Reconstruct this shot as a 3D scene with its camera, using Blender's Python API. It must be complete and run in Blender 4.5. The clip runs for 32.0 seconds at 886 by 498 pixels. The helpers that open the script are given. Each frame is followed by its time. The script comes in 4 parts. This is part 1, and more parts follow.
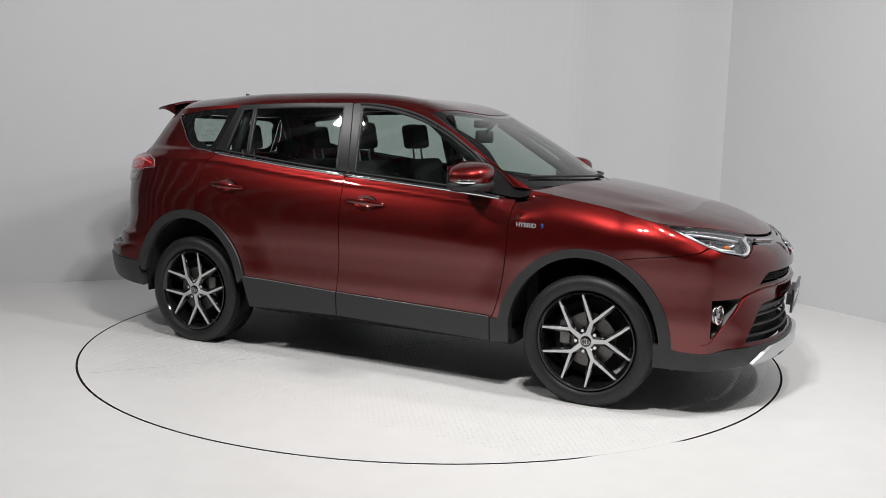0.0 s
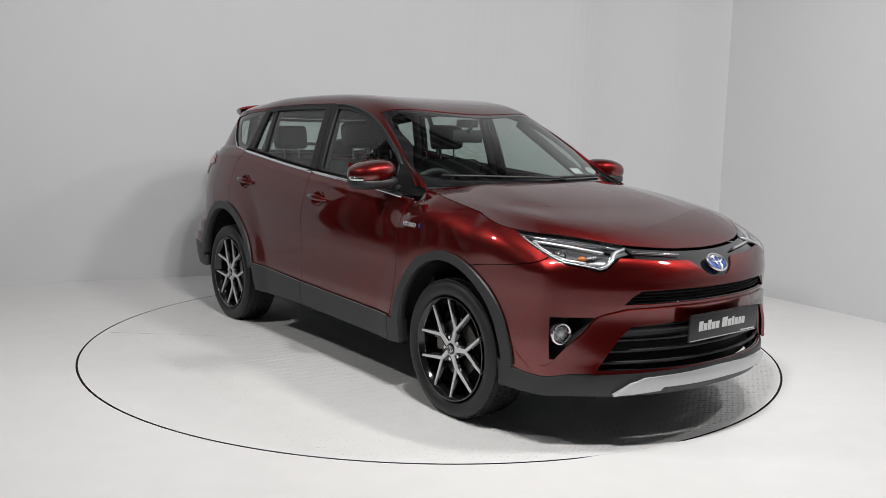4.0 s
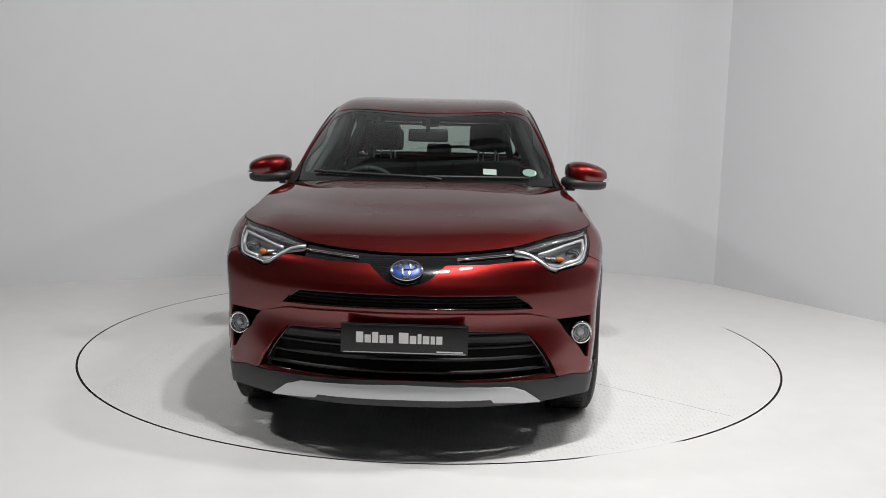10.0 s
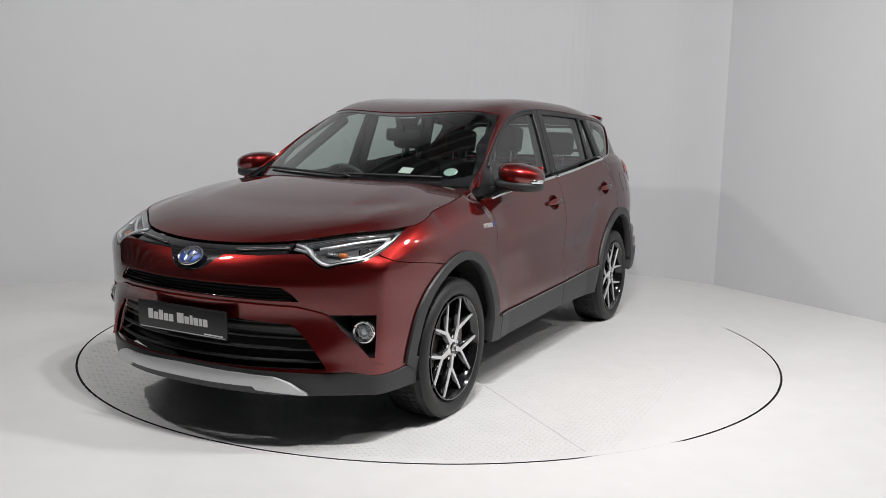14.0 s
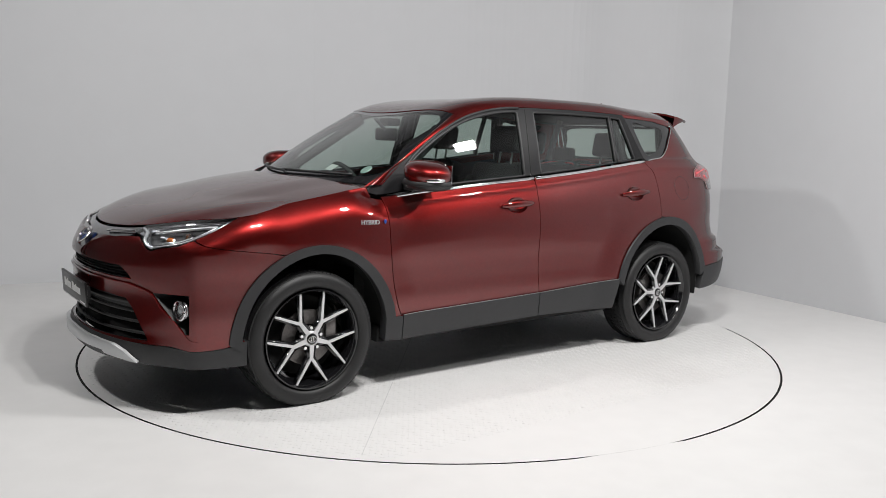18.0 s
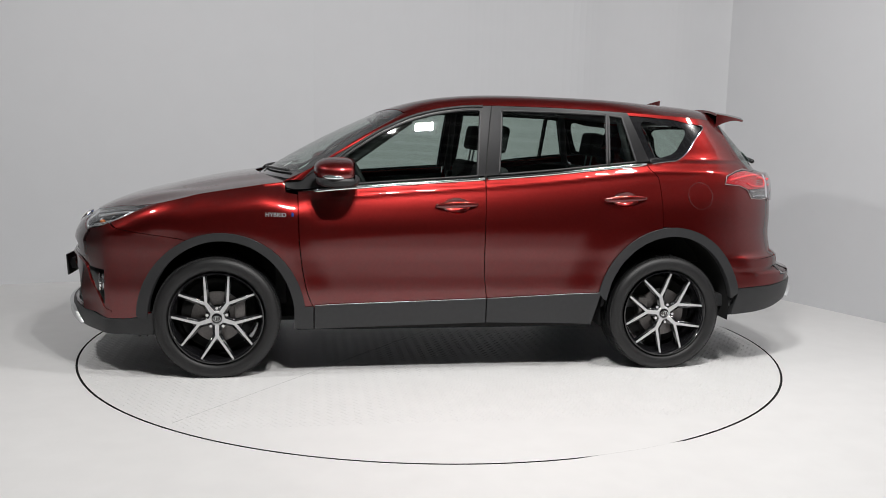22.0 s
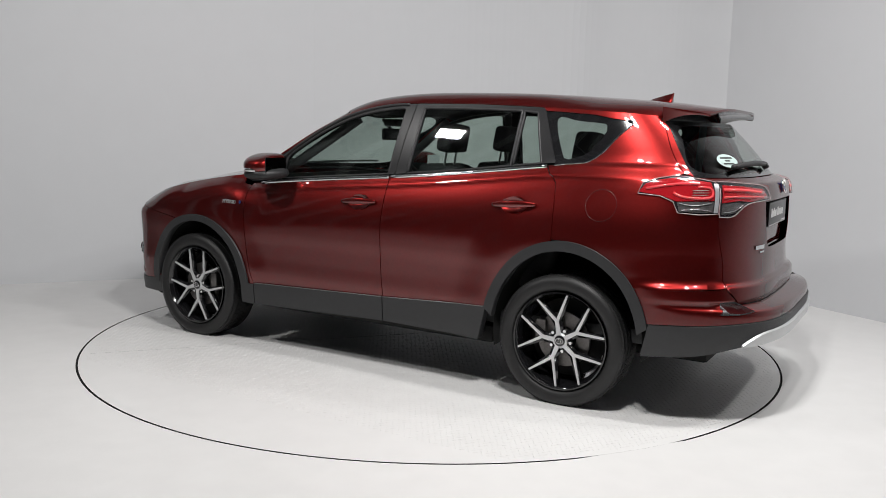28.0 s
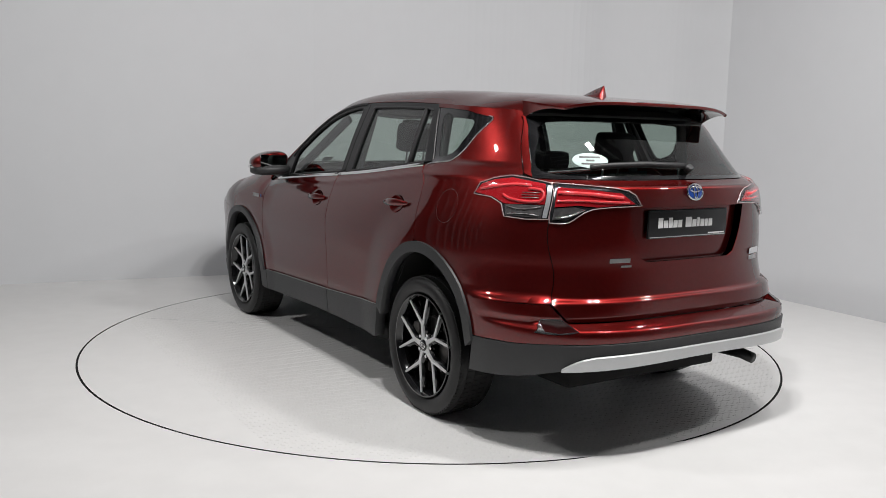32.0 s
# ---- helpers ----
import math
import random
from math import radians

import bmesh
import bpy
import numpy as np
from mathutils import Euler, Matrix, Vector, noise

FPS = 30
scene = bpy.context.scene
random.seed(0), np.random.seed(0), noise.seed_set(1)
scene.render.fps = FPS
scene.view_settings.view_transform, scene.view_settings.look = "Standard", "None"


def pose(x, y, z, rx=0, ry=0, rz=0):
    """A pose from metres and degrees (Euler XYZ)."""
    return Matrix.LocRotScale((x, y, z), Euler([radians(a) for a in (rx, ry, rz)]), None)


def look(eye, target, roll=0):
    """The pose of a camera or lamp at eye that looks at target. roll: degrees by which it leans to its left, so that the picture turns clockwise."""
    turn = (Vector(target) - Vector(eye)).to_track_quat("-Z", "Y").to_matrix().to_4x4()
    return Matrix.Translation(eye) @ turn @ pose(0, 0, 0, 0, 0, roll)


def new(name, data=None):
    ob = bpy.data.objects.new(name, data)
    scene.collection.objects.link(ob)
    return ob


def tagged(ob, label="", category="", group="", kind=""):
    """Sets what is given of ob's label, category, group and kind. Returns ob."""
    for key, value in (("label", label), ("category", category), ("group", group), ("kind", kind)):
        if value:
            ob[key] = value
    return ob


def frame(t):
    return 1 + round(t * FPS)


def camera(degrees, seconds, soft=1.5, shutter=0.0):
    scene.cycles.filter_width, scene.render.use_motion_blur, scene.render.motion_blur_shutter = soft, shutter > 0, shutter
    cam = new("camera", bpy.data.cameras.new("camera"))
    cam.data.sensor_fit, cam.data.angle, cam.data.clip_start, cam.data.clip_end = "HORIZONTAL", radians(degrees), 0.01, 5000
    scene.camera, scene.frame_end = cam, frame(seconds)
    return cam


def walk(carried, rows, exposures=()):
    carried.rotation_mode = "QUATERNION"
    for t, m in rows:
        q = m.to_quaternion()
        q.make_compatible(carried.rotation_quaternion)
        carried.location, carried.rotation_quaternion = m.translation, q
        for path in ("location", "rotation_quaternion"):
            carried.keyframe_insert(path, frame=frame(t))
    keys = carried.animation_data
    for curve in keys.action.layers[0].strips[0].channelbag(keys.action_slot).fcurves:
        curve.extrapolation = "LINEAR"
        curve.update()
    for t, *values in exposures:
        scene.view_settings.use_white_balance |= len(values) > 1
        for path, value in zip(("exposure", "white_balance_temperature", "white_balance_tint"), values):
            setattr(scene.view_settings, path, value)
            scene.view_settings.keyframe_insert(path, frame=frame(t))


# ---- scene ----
import functools
from mathutils.geometry import delaunay_2d_cdt

# ---- camera: it stands still on its tripod ----
cam = camera(55.44, 32.0, soft=.7)
EYE, AIM = (0, -5.710, 1.404), (0.0647, -0.0636, 0.6288)
CAMERA_POSE = look(EYE, AIM, 1.358)
walk(cam, [(0, CAMERA_POSE), (32.0, CAMERA_POSE)])


def heading(t):
    """The way the car faces on the turntable, in degrees, at t seconds."""
    return -26.612 - 6.58794 * t + .00271286 * t ** 2 - .000102198 * t ** 3


# ---- light ----
scene.view_settings.exposure = 0.0
world = bpy.data.worlds.new("room_air")
world.use_nodes = True
world.node_tree.nodes["Background"].inputs[0].default_value = (.6, .62, .66, 1)
world.node_tree.nodes["Background"].inputs[1].default_value = .05
scene.world = world


def lamp(x, y, z, aim, watts, wide, high, colour=(1, .985, .97)):
    d = bpy.data.lights.new("studio_lamp", "AREA")
    d.shape, d.size, d.size_y, d.energy, d.color = "RECTANGLE", wide, high, watts, colour
    ob = new("studio_lamp", d)
    ob.matrix_world = look((x, y, z), aim)
    return ob


# flood lamps on stands in a row before the booth, as the windows mirror them
lamp(-3.35, -1.9, 3.75, (-.1, .2, .5), 52, .25, .2)
for dx, dy in ((-.19, -.05), (.19, .05)):
    lamp(.4 + dx, -3.1 + dy, 3.8, (0, .2, .4), 65, .18, .16)
    lamp(2.05 + dx, -2.0 - dy * 2, 3.8, (0, .2, .4), 34, .18, .16)
lamp(4.1, -1.7, 3.75, (0, .2, .4), 44, .25, .2)


# ---- materials ----
def material(name, colour, rough=.5, metal=0.0, coat=0.0, bump=0.0, grain=40.0, vary=.08, stain=.0, coat_rough=.03, spec=.5, spread=None):
    """A surface with its colour varied at two scales and a fine relief."""
    m = bpy.data.materials.new(name)
    m.use_nodes = True
    n, l = m.node_tree.nodes, m.node_tree.links
    b = n["Principled BSDF"]
    b.inputs["Roughness"].default_value = rough
    b.inputs["Metallic"].default_value = metal
    b.inputs["Coat Weight"].default_value = coat
    b.inputs["Coat Roughness"].default_value = coat_rough
    b.inputs["Specular IOR Level"].default_value = spec
    tex = n.new("ShaderNodeTexCoord")
    fine, wide = n.new("ShaderNodeTexNoise"), n.new("ShaderNodeTexNoise")
    fine.inputs["Scale"].default_value, wide.inputs["Scale"].default_value = grain, grain / 14
    fine.inputs["Detail"].default_value, wide.inputs["Detail"].default_value = 3, 4
    l.new(tex.outputs["Object"], fine.inputs["Vector"])
    l.new(tex.outputs["Object"], wide.inputs["Vector"])
    add = n.new("ShaderNodeMath")
    add.operation = "MULTIPLY_ADD"
    add.inputs[1].default_value = .5
    l.new(fine.outputs["Fac"], add.inputs[0])
    half = n.new("ShaderNodeMath")
    half.operation = "MULTIPLY"
    half.inputs[1].default_value = .5
    l.new(wide.outputs["Fac"], half.inputs[0])
    l.new(half.outputs[0], add.inputs[2])
    ramp = n.new("ShaderNodeValToRGB")
    lo, hi = ramp.color_ramp.elements
    lo.position, hi.position = .3, .7
    lo.color = (*(c * (1 - vary) for c in colour), 1)
    hi.color = (*(min(1, c * (1 + vary)) for c in colour), 1)
    l.new(add.outputs[0], ramp.inputs["Fac"])
    l.new(ramp.outputs["Color"], b.inputs["Base Color"])
    if bump:
        bm = n.new("ShaderNodeBump")
        bm.inputs["Strength"].default_value, bm.inputs["Distance"].default_value = bump, .002
        l.new(fine.outputs["Fac"], bm.inputs["Height"])
        l.new(bm.outputs["Normal"], b.inputs["Normal"])
    if spread:
        r = n.new("ShaderNodeMapRange")
        r.inputs["To Min"].default_value, r.inputs["To Max"].default_value = spread
        l.new(wide.outputs["Fac"], r.inputs["Value"])
        l.new(r.outputs["Result"], b.inputs["Roughness"])
    return m


def clear(name, tint, gloss=.02, base=.04):
    """Thin glass or clear plastic: it passes tinted light and mirrors more towards the edge-on view."""
    m = bpy.data.materials.new(name)
    m.use_nodes = True
    n, l = m.node_tree.nodes, m.node_tree.links
    n.remove(n["Principled BSDF"])
    t, g, mix, f = n.new("ShaderNodeBsdfTransparent"), n.new("ShaderNodeBsdfGlossy"), n.new("ShaderNodeMixShader"), n.new("ShaderNodeLayerWeight")
    t.inputs["Color"].default_value = (*tint, 1)
    g.inputs["Roughness"].default_value = gloss
    f.inputs["Blend"].default_value = .5
    p, q = n.new("ShaderNodeMath"), n.new("ShaderNodeMath")
    p.operation, q.operation = "POWER", "MULTIPLY_ADD"
    p.inputs[1].default_value = 4.5
    q.inputs[1].default_value, q.inputs[2].default_value = .9, base
    l.new(f.outputs["Facing"], p.inputs[0])
    l.new(p.outputs[0], q.inputs[0])
    l.new(q.outputs[0], mix.inputs[0])
    l.new(t.outputs[0], mix.inputs[1])
    l.new(g.outputs[0], mix.inputs[2])
    l.new(mix.outputs[0], n["Material Output"].inputs["Surface"])
    return m


PAINT = material("red_paint", (.168, .0120, .0112), .36, .92, 1.0, grain=900, vary=.12, coat_rough=.03, spec=.05)
PAINT.node_tree.nodes["Principled BSDF"].inputs["Specular Tint"].default_value = (.08, .03, .03, 1)
PAINT.node_tree.nodes["Principled BSDF"].inputs["Coat IOR"].default_value = 1.68
BLACK_GLOSS = material("gloss_black_plastic", (.008, .008, .009), .12, 0, .6, grain=60)
BLACK = material("black_plastic", (.014, .014, .015), .5, grain=300, bump=.15)
GREY_TRIM = material("grey_grained_plastic", (.024, .0245, .026), .46, grain=500, bump=.25, vary=.12)
PILLAR = material("black_pillar_film", (.014, .014, .015), .3, 0, grain=300, spec=.2)
CHROME = material("chrome", (.78, .78, .79), .09, 1, grain=30, vary=.03)
SILVER = material("silver_paint", (.56, .57, .58), .36, .55, .2, grain=900, vary=.03)
RUBBER = material("tyre_rubber", (.0115, .0115, .012), .52, grain=120, bump=.25, vary=.25)
CLOTH = material("black_seat_cloth", (.022, .022, .024), .85, grain=400, bump=.4, vary=.2)
DASH = material("dark_dash_plastic", (.042, .043, .045), .6, grain=250, bump=.2)
LINER = material("dark_liner", (.006, .006, .006), .9, grain=50)
GLASS = clear("car_glass", (.66, .74, .70), base=.105)
LENS = clear("lamp_lens", (.93, .94, .95), .01)
WALL = material("white_wall_paint", (.65, .66, .68), .7, grain=5, vary=.015, bump=.03)
FLOOR = material("white_floor_paint", (.735, .73, .725), .5, grain=6, vary=.035, spread=(.3, .55))
SEAM = material("floor_seam", (.5, .5, .5), .7, grain=20, vary=.3)
DARK_WALL = material("dark_sheet_metal", (.05, .052, .055), .6, grain=6, vary=.2)
SHEET = material("dark_roof_sheet", (.12, .122, .125), .5, .3, grain=3, vary=.12)


def pchip(pts):
    """Smooth curve through a few design points, free of overshoot."""
    xs, ys = [q[0] for q in pts], [q[1] for q in pts]
    n = len(xs)
    d = [(ys[i + 1] - ys[i]) / (xs[i + 1] - xs[i]) for i in range(n - 1)]
    m = [d[0]] + [0 if d[i - 1] * d[i] <= 0 else 2 * d[i - 1] * d[i] / (d[i - 1] + d[i]) for i in range(1, n - 1)] + [d[-1]]

    def f(x):
        if x <= xs[0]:
            return ys[0] + m[0] * (x - xs[0])
        if x >= xs[-1]:
            return ys[-1] + m[-1] * (x - xs[-1])
        i = max(k for k in range(n - 1) if xs[k] <= x)
        h = xs[i + 1] - xs[i]
        t = (x - xs[i]) / h
        return (ys[i] * (1 + 2 * t) * (1 - t) ** 2 + h * m[i] * t * (1 - t) ** 2
                + ys[i + 1] * t * t * (3 - 2 * t) + h * m[i + 1] * t * t * (t - 1))
    return f


def even(order, pts):
    """One even curve of a low order near a few design points."""
    c = [float(v) for v in np.polyfit([q[0] for q in pts], [q[1] for q in pts], order)]

    def f(x):
        y = 0.0
        for v in c:
            y = y * x + v
        return y
    return f


# car space: x ahead, y to its left, z up, metres; wheel centres at x = +-1.33
belt = pchip([(-1.75, 1.29), (-1.23, 1.253), (-.93, 1.221), (-.6, 1.184), (-.21, 1.149), (.23, 1.116), (.69, 1.077), (.9, 1.055), (.98, 1.075), (1.1, 1.093), (1.22, 1.085), (1.45, 1.045), (1.7, .985)])
rail = pchip([(-1.95, 1.47), (-1.75, 1.512), (-1.57, 1.528), (-1.29, 1.545), (-1.08, 1.556), (-.6, 1.573), (-.27, 1.575), (.07, 1.54), (.24, 1.496), (.4, 1.422), (.57, 1.32), (.66, 1.266), (.96, 1.1)])
width = pchip([(.2, .86), (.3, .878), (.42, .889), (.5, .894), (.58, .893), (.66, .895), (.76, .902), (.85, .905), (.97, .899), (1.2, .89), (1.6, .89)])
nose = pchip([(.2, 2.17), (.26, 2.25), (.33, 2.268), (.42, 2.235), (.52, 2.228), (.6, 2.232), (.68, 2.246), (.74, 2.248), (.8, 2.225), (.86, 2.17), (.9, 2.105), (.95, 2.0), (1.0, 1.86), (1.06, 1.7)])
tail = pchip([(.28, -2.2), (.34, -2.3), (.44, -2.35), (.56, -2.362), (.59, -2.35), (.604, -2.258), (.63, -2.268), (.685, -2.268), (.712, -2.236), (.8, -2.232), (.95, -2.236), (1.1, -2.236), (1.18, -2.224), (1.215, -2.14), (1.3, -2.075), (1.45, -1.935), (1.55, -1.83)])
hood_line = even(3, [(.85, 1.178), (.99, 1.166), (1.136, 1.15), (1.314, 1.122), (1.49, 1.088), (1.67, 1.046), (1.85, .996), (1.956, .956), (2.06, .917), (2.14, .882)])
roof_line = even(5, [(-1.8, 1.585), (-1.68, 1.6), (-1.33, 1.625), (-.97, 1.641), (-.6, 1.649), (-.28, 1.645), (-.1, 1.637), (.1, 1.613), (.3, 1.56), (.45, 1.5), (.6, 1.41)])
FRONT, REAR = 1.45, -1.3
FLARE_F, FLARE_R = (1.30, .335, .465, .495), (-1.345, .36, .462, .515)  # wheel arches: centre and half sizes
LEAN = pchip([(1.45, 0), (1.6, 0), (1.78, .45), (1.88, .47), (2.0, .41), (2.1, .3), (2.2, .19), (2.3, .13), (2.45, 0)])


def ease(x, a, b):
    t = min(1.0, max(0.0, (x - a) / (b - a)))
    return t * t * (3 - 2 * t)


def side_y(x, z):
    b = belt(x)
    u, v = min(1.0, max(0.0, (z - b + .15) / .15)), min(1.0, max(0.0, (z - b + .30) / .30))
    k, q = ease(x, -1.1, -1.45), ease(x, .7, 1.0)
    door = .074 * v * v + .031 * ((1 - k) * ease(z, b - .003, b + .012) + k * ease(z, b - .07, b + .07))
    blister = 0.0
    for (cx, cz, rx, rz), high, far in ((FLARE_F, .010, 1.4), (FLARE_R, .018, 1.5)):
        d = math.hypot((x - cx) / rx, max(0.0, z - cz) / rz)
        blister += high * (1 - ease(d, 1.03, far))
    crease = .0045 * math.exp(-((z - b + .048) / .016) ** 2) * ease(x, .95, .75)
    return width(z) + blister + crease - (1 - q) * door - q * .105 * u ** 2.2 - .29 * max(0.0, z - b) - .17 * max(0.0, z - b) ** 2


def spow(v, e):
    return math.copysign(abs(v) ** e, v)


def corner(z):
    """How square the nose's corners are: more so low down."""
    return .745 - .12 * ease(z, .80, .62)


def lean(s, z):
    """The headlamps lean back more than the nose between them."""
    return LEAN(s) * max(0.0, z - .865)


def round_tail(s, z):
    """The tail's corners lie further forward higher up."""
    return (.045 * ease(z, .75, 1.0) + .03 * ease(z, 1.2, 1.3)) * ease(s, -1.3, -1.56) * ease(s, -2.3, -2.06)


def creased(y, reach):
    """The bumper in plan: a swept face that meets the flank in a soft crease beside the fog lamps."""
    face = reach - (reach - .475) * (y / .925) ** 2.3
    flank = .475 * (max(0.0, 1 - y) / .075) ** .62
    return min(face, flank) - math.log1p(math.exp(-45 * abs(face - flank))) / 45 * min(1.0, flank / .2)


def shell(s, z):
    """The outer skin. s is x along the left flank and runs on round the nose (2.45 at its middle) and the tail (-2.3) to the right one."""
    if s > 2.45 or s < -2.3:
        x, y, z = shell((4.9 if s > 0 else -4.6) - s, z)
        return (x, -y, z)
    if s > FRONT:
        e, y = corner(z), spow(math.cos(math.radians(90 * (s - FRONT))), .816)
        a = math.acos(max(0.0, min(1.0, spow(y, 1 / e))))
        x = (nose(z) - lean(s, z) - FRONT) * spow(math.sin(a), e)
        w = ease(z, .89, .80)
        if w > 0:
            x += w * (creased(abs(y), nose(z) - FRONT) - x)
        return (FRONT + x, side_y(FRONT, z) * y, z)
    if s < REAR:
        e, x = .55 + .11 * ease(z, .6, .85), spow(math.sin(math.radians(90 * (REAR - s - round_tail(s, z)))), .625)
        a = math.asin(max(0.0, min(1.0, spow(x, 1 / e))))
        ledge = .022 * ease(s, -1.42, -1.6) * ease(z, .712, .682)
        return (REAR + (tail(z) - REAR) * x, (side_y(REAR, z) + ledge) * spow(math.cos(a), e), z)
    return (s, side_y(s, z), z)


def at_x(x, z):
    """The s at which the skin reaches x at the height z, on the left flank."""
    if x > FRONT:
        lo, hi = FRONT, 2.45
        for _ in range(24):
            m = (lo + hi) / 2
            lo, hi = (m, hi) if shell(m, z)[0] < x else (lo, m)
        return lo
    if x < REAR:
        t = s = REAR - math.degrees(math.asin(min(1, ((REAR - x) / (REAR - tail(z))) ** (1 / .625)))) / 90
        for _ in range(8):
            s = t - round_tail(s, z)
        return s
    return x


def hood_base(x, y):
    v = abs(y)
    return hood_line(x) - .0506 * (v / .77) ** 2.4 - .009 * ease(v, .42, .64)


FRONT_EDGE = pchip([(1.7, .979), (1.8, .969), (1.9, .961), (1.95, .957), (2.0, .951), (2.05, .943), (2.1, .933), (2.15, .923), (2.2, .915), (2.3, .903), (2.4, .895), (2.45, .893)])


@functools.lru_cache(None)
def hood_edge(s):
    """The height at which the hood meets the skin: by design along the nose, where the two cross on the flanks."""
    if 1.75 <= s <= 3.15:
        return FRONT_EDGE(min(s, 4.9 - s))
    lo, hi = .8, 1.2
    for _ in range(30):
        m = (lo + hi) / 2
        x, y, z = shell(s, m)
        lo, hi = (m, hi) if z < hood_base(x, y) else (lo, m)
    return lo


RIM = sorted((y, x, z - hood_base(x, y)) for x, y, z in (shell(s, FRONT_EDGE(s)) for s in np.linspace(1.75, 2.45, 36)))


def hood(x, y):
    """The hood's skin, lifted towards its front rim to meet the lamps and the grille."""
    v = [abs(y)]
    xr, lift = (float(np.interp(v, [r[0] for r in RIM], [r[k] for r in RIM])[0]) for k in (1, 2))
    u = min(1, max(0, (xr - x) / .45))
    roll = .0135 * 6.75 * u * (1 - u) ** 2 * ease(v[0], .78, .6)  # the front of the hood rolls down to its edge
    return hood_base(x, y) + roll + lift * ease(x, xr - .5, xr) * ease(v[0], .84, .78)


def roof_half(x):
    """Half the roof's width at x."""
    r = rail(x)
    return shell(at_x(x, r), r)[1]


def roof(x, y):
    r, v = rail(x), abs(y) / roof_half(x)
    dish = .004 * (1 - ease(v, .3, .9)) * ease(x, -1.5, -1.0) * ease(x, .3, -.1)
    return roof_line(x) - dish - (roof_line(x) - r) * v ** (5 + 6 * ease(x, -1.4, -.9) - 5 * ease(x, .05, .36))


# ---- mesh helpers ----
def mesh_object(name, verts, faces, mat, parent=None, normals=None, smooth=True):
    me = bpy.data.meshes.new(name)
    me.from_pydata([tuple(v) for v in verts], [], faces)
    me.materials.append(mat)
    me.polygons.foreach_set("use_smooth", [smooth] * len(me.polygons))
    if normals:
        me.normals_split_custom_set_from_vertices([tuple(v) for v in normals])
    me.update()
    ob = new(name, me)
    ob.parent = parent
    return ob


def part(name, bm, mat, parent, label="", smooth=True):
    me = bpy.data.meshes.new(name)
    if smooth:
        for f in bm.faces:
            f.smooth = True
        for e in bm.edges:
            e.smooth = len(e.link_faces) == 2 and e.calc_face_angle() < radians(38)
    bm.to_mesh(me)
    bm.free()
    me.materials.append(mat)
    ob = new(name, me)
    ob.parent = parent
    if label:
        tagged(ob, label)
    return ob


def spline(pts, step=.025, closed=False):
    """A smooth line through a few points, as a dense row of points."""
    out, n = [], len(pts)
    for i in range(n if closed else n - 1):
        p1, p2 = Vector(pts[i]), Vector(pts[(i + 1) % n])
        p0 = Vector(pts[i - 1]) if closed or i else 2 * p1 - p2
        p3 = Vector(pts[(i + 2) % n]) if closed or i + 2 < n else 2 * p2 - p1
        k = max(2, int((p2 - p1).length / step))
        for j in range(k):
            t = j / k
            out.append(tuple(.5 * (2 * p1 + (p2 - p0) * t + (2 * p0 - 5 * p1 + 4 * p2 - p3) * t * t + (3 * p1 - p0 - 3 * p2 + p3) * t ** 3)))
    if not closed:
        out.append(tuple(pts[-1]))
    return out


def straight(*pts, step=.03):
    out = []
    for p, q in zip(pts, pts[1:]):
        k = max(1, int(math.dist(p, q) / step))
        out += [tuple(a + (b - a) * j / k for a, b in zip(p, q)) for j in range(k)]
    return out + [tuple(pts[-1])]


def join(*lines):
    """One closed loop out of lines that follow one another."""
    out = []
    for q in (q for line in lines for q in line):
        if not out or math.dist(q, out[-1]) > .002:
            out.append(q)
    return out[:-1] if math.dist(out[0], out[-1]) < .002 else out


def inside(P, loop):
    x, y = P[:, 0], P[:, 1]
    hit = np.zeros(len(P), bool)
    for (ax, ay), (bx, by) in zip(loop, loop[1:] + loop[:1]):
        cross = (ay > y) != (by > y)
        if ay != by:
            hit ^= cross & (x < (bx - ax) * (y - ay) / (by - ay) + ax)
    return hit


def clearance(P, loop):
    d = np.full(len(P), 9.0)
    for a, b in zip(loop, loop[1:] + loop[:1]):
        a, b = np.array(a), np.array(b)
        t = np.clip(((P - a) @ (b - a)) / max(1e-12, (b - a) @ (b - a)), 0, 1)
        d = np.minimum(d, np.linalg.norm(P - a - t[:, None] * (b - a), axis=1))
    return d


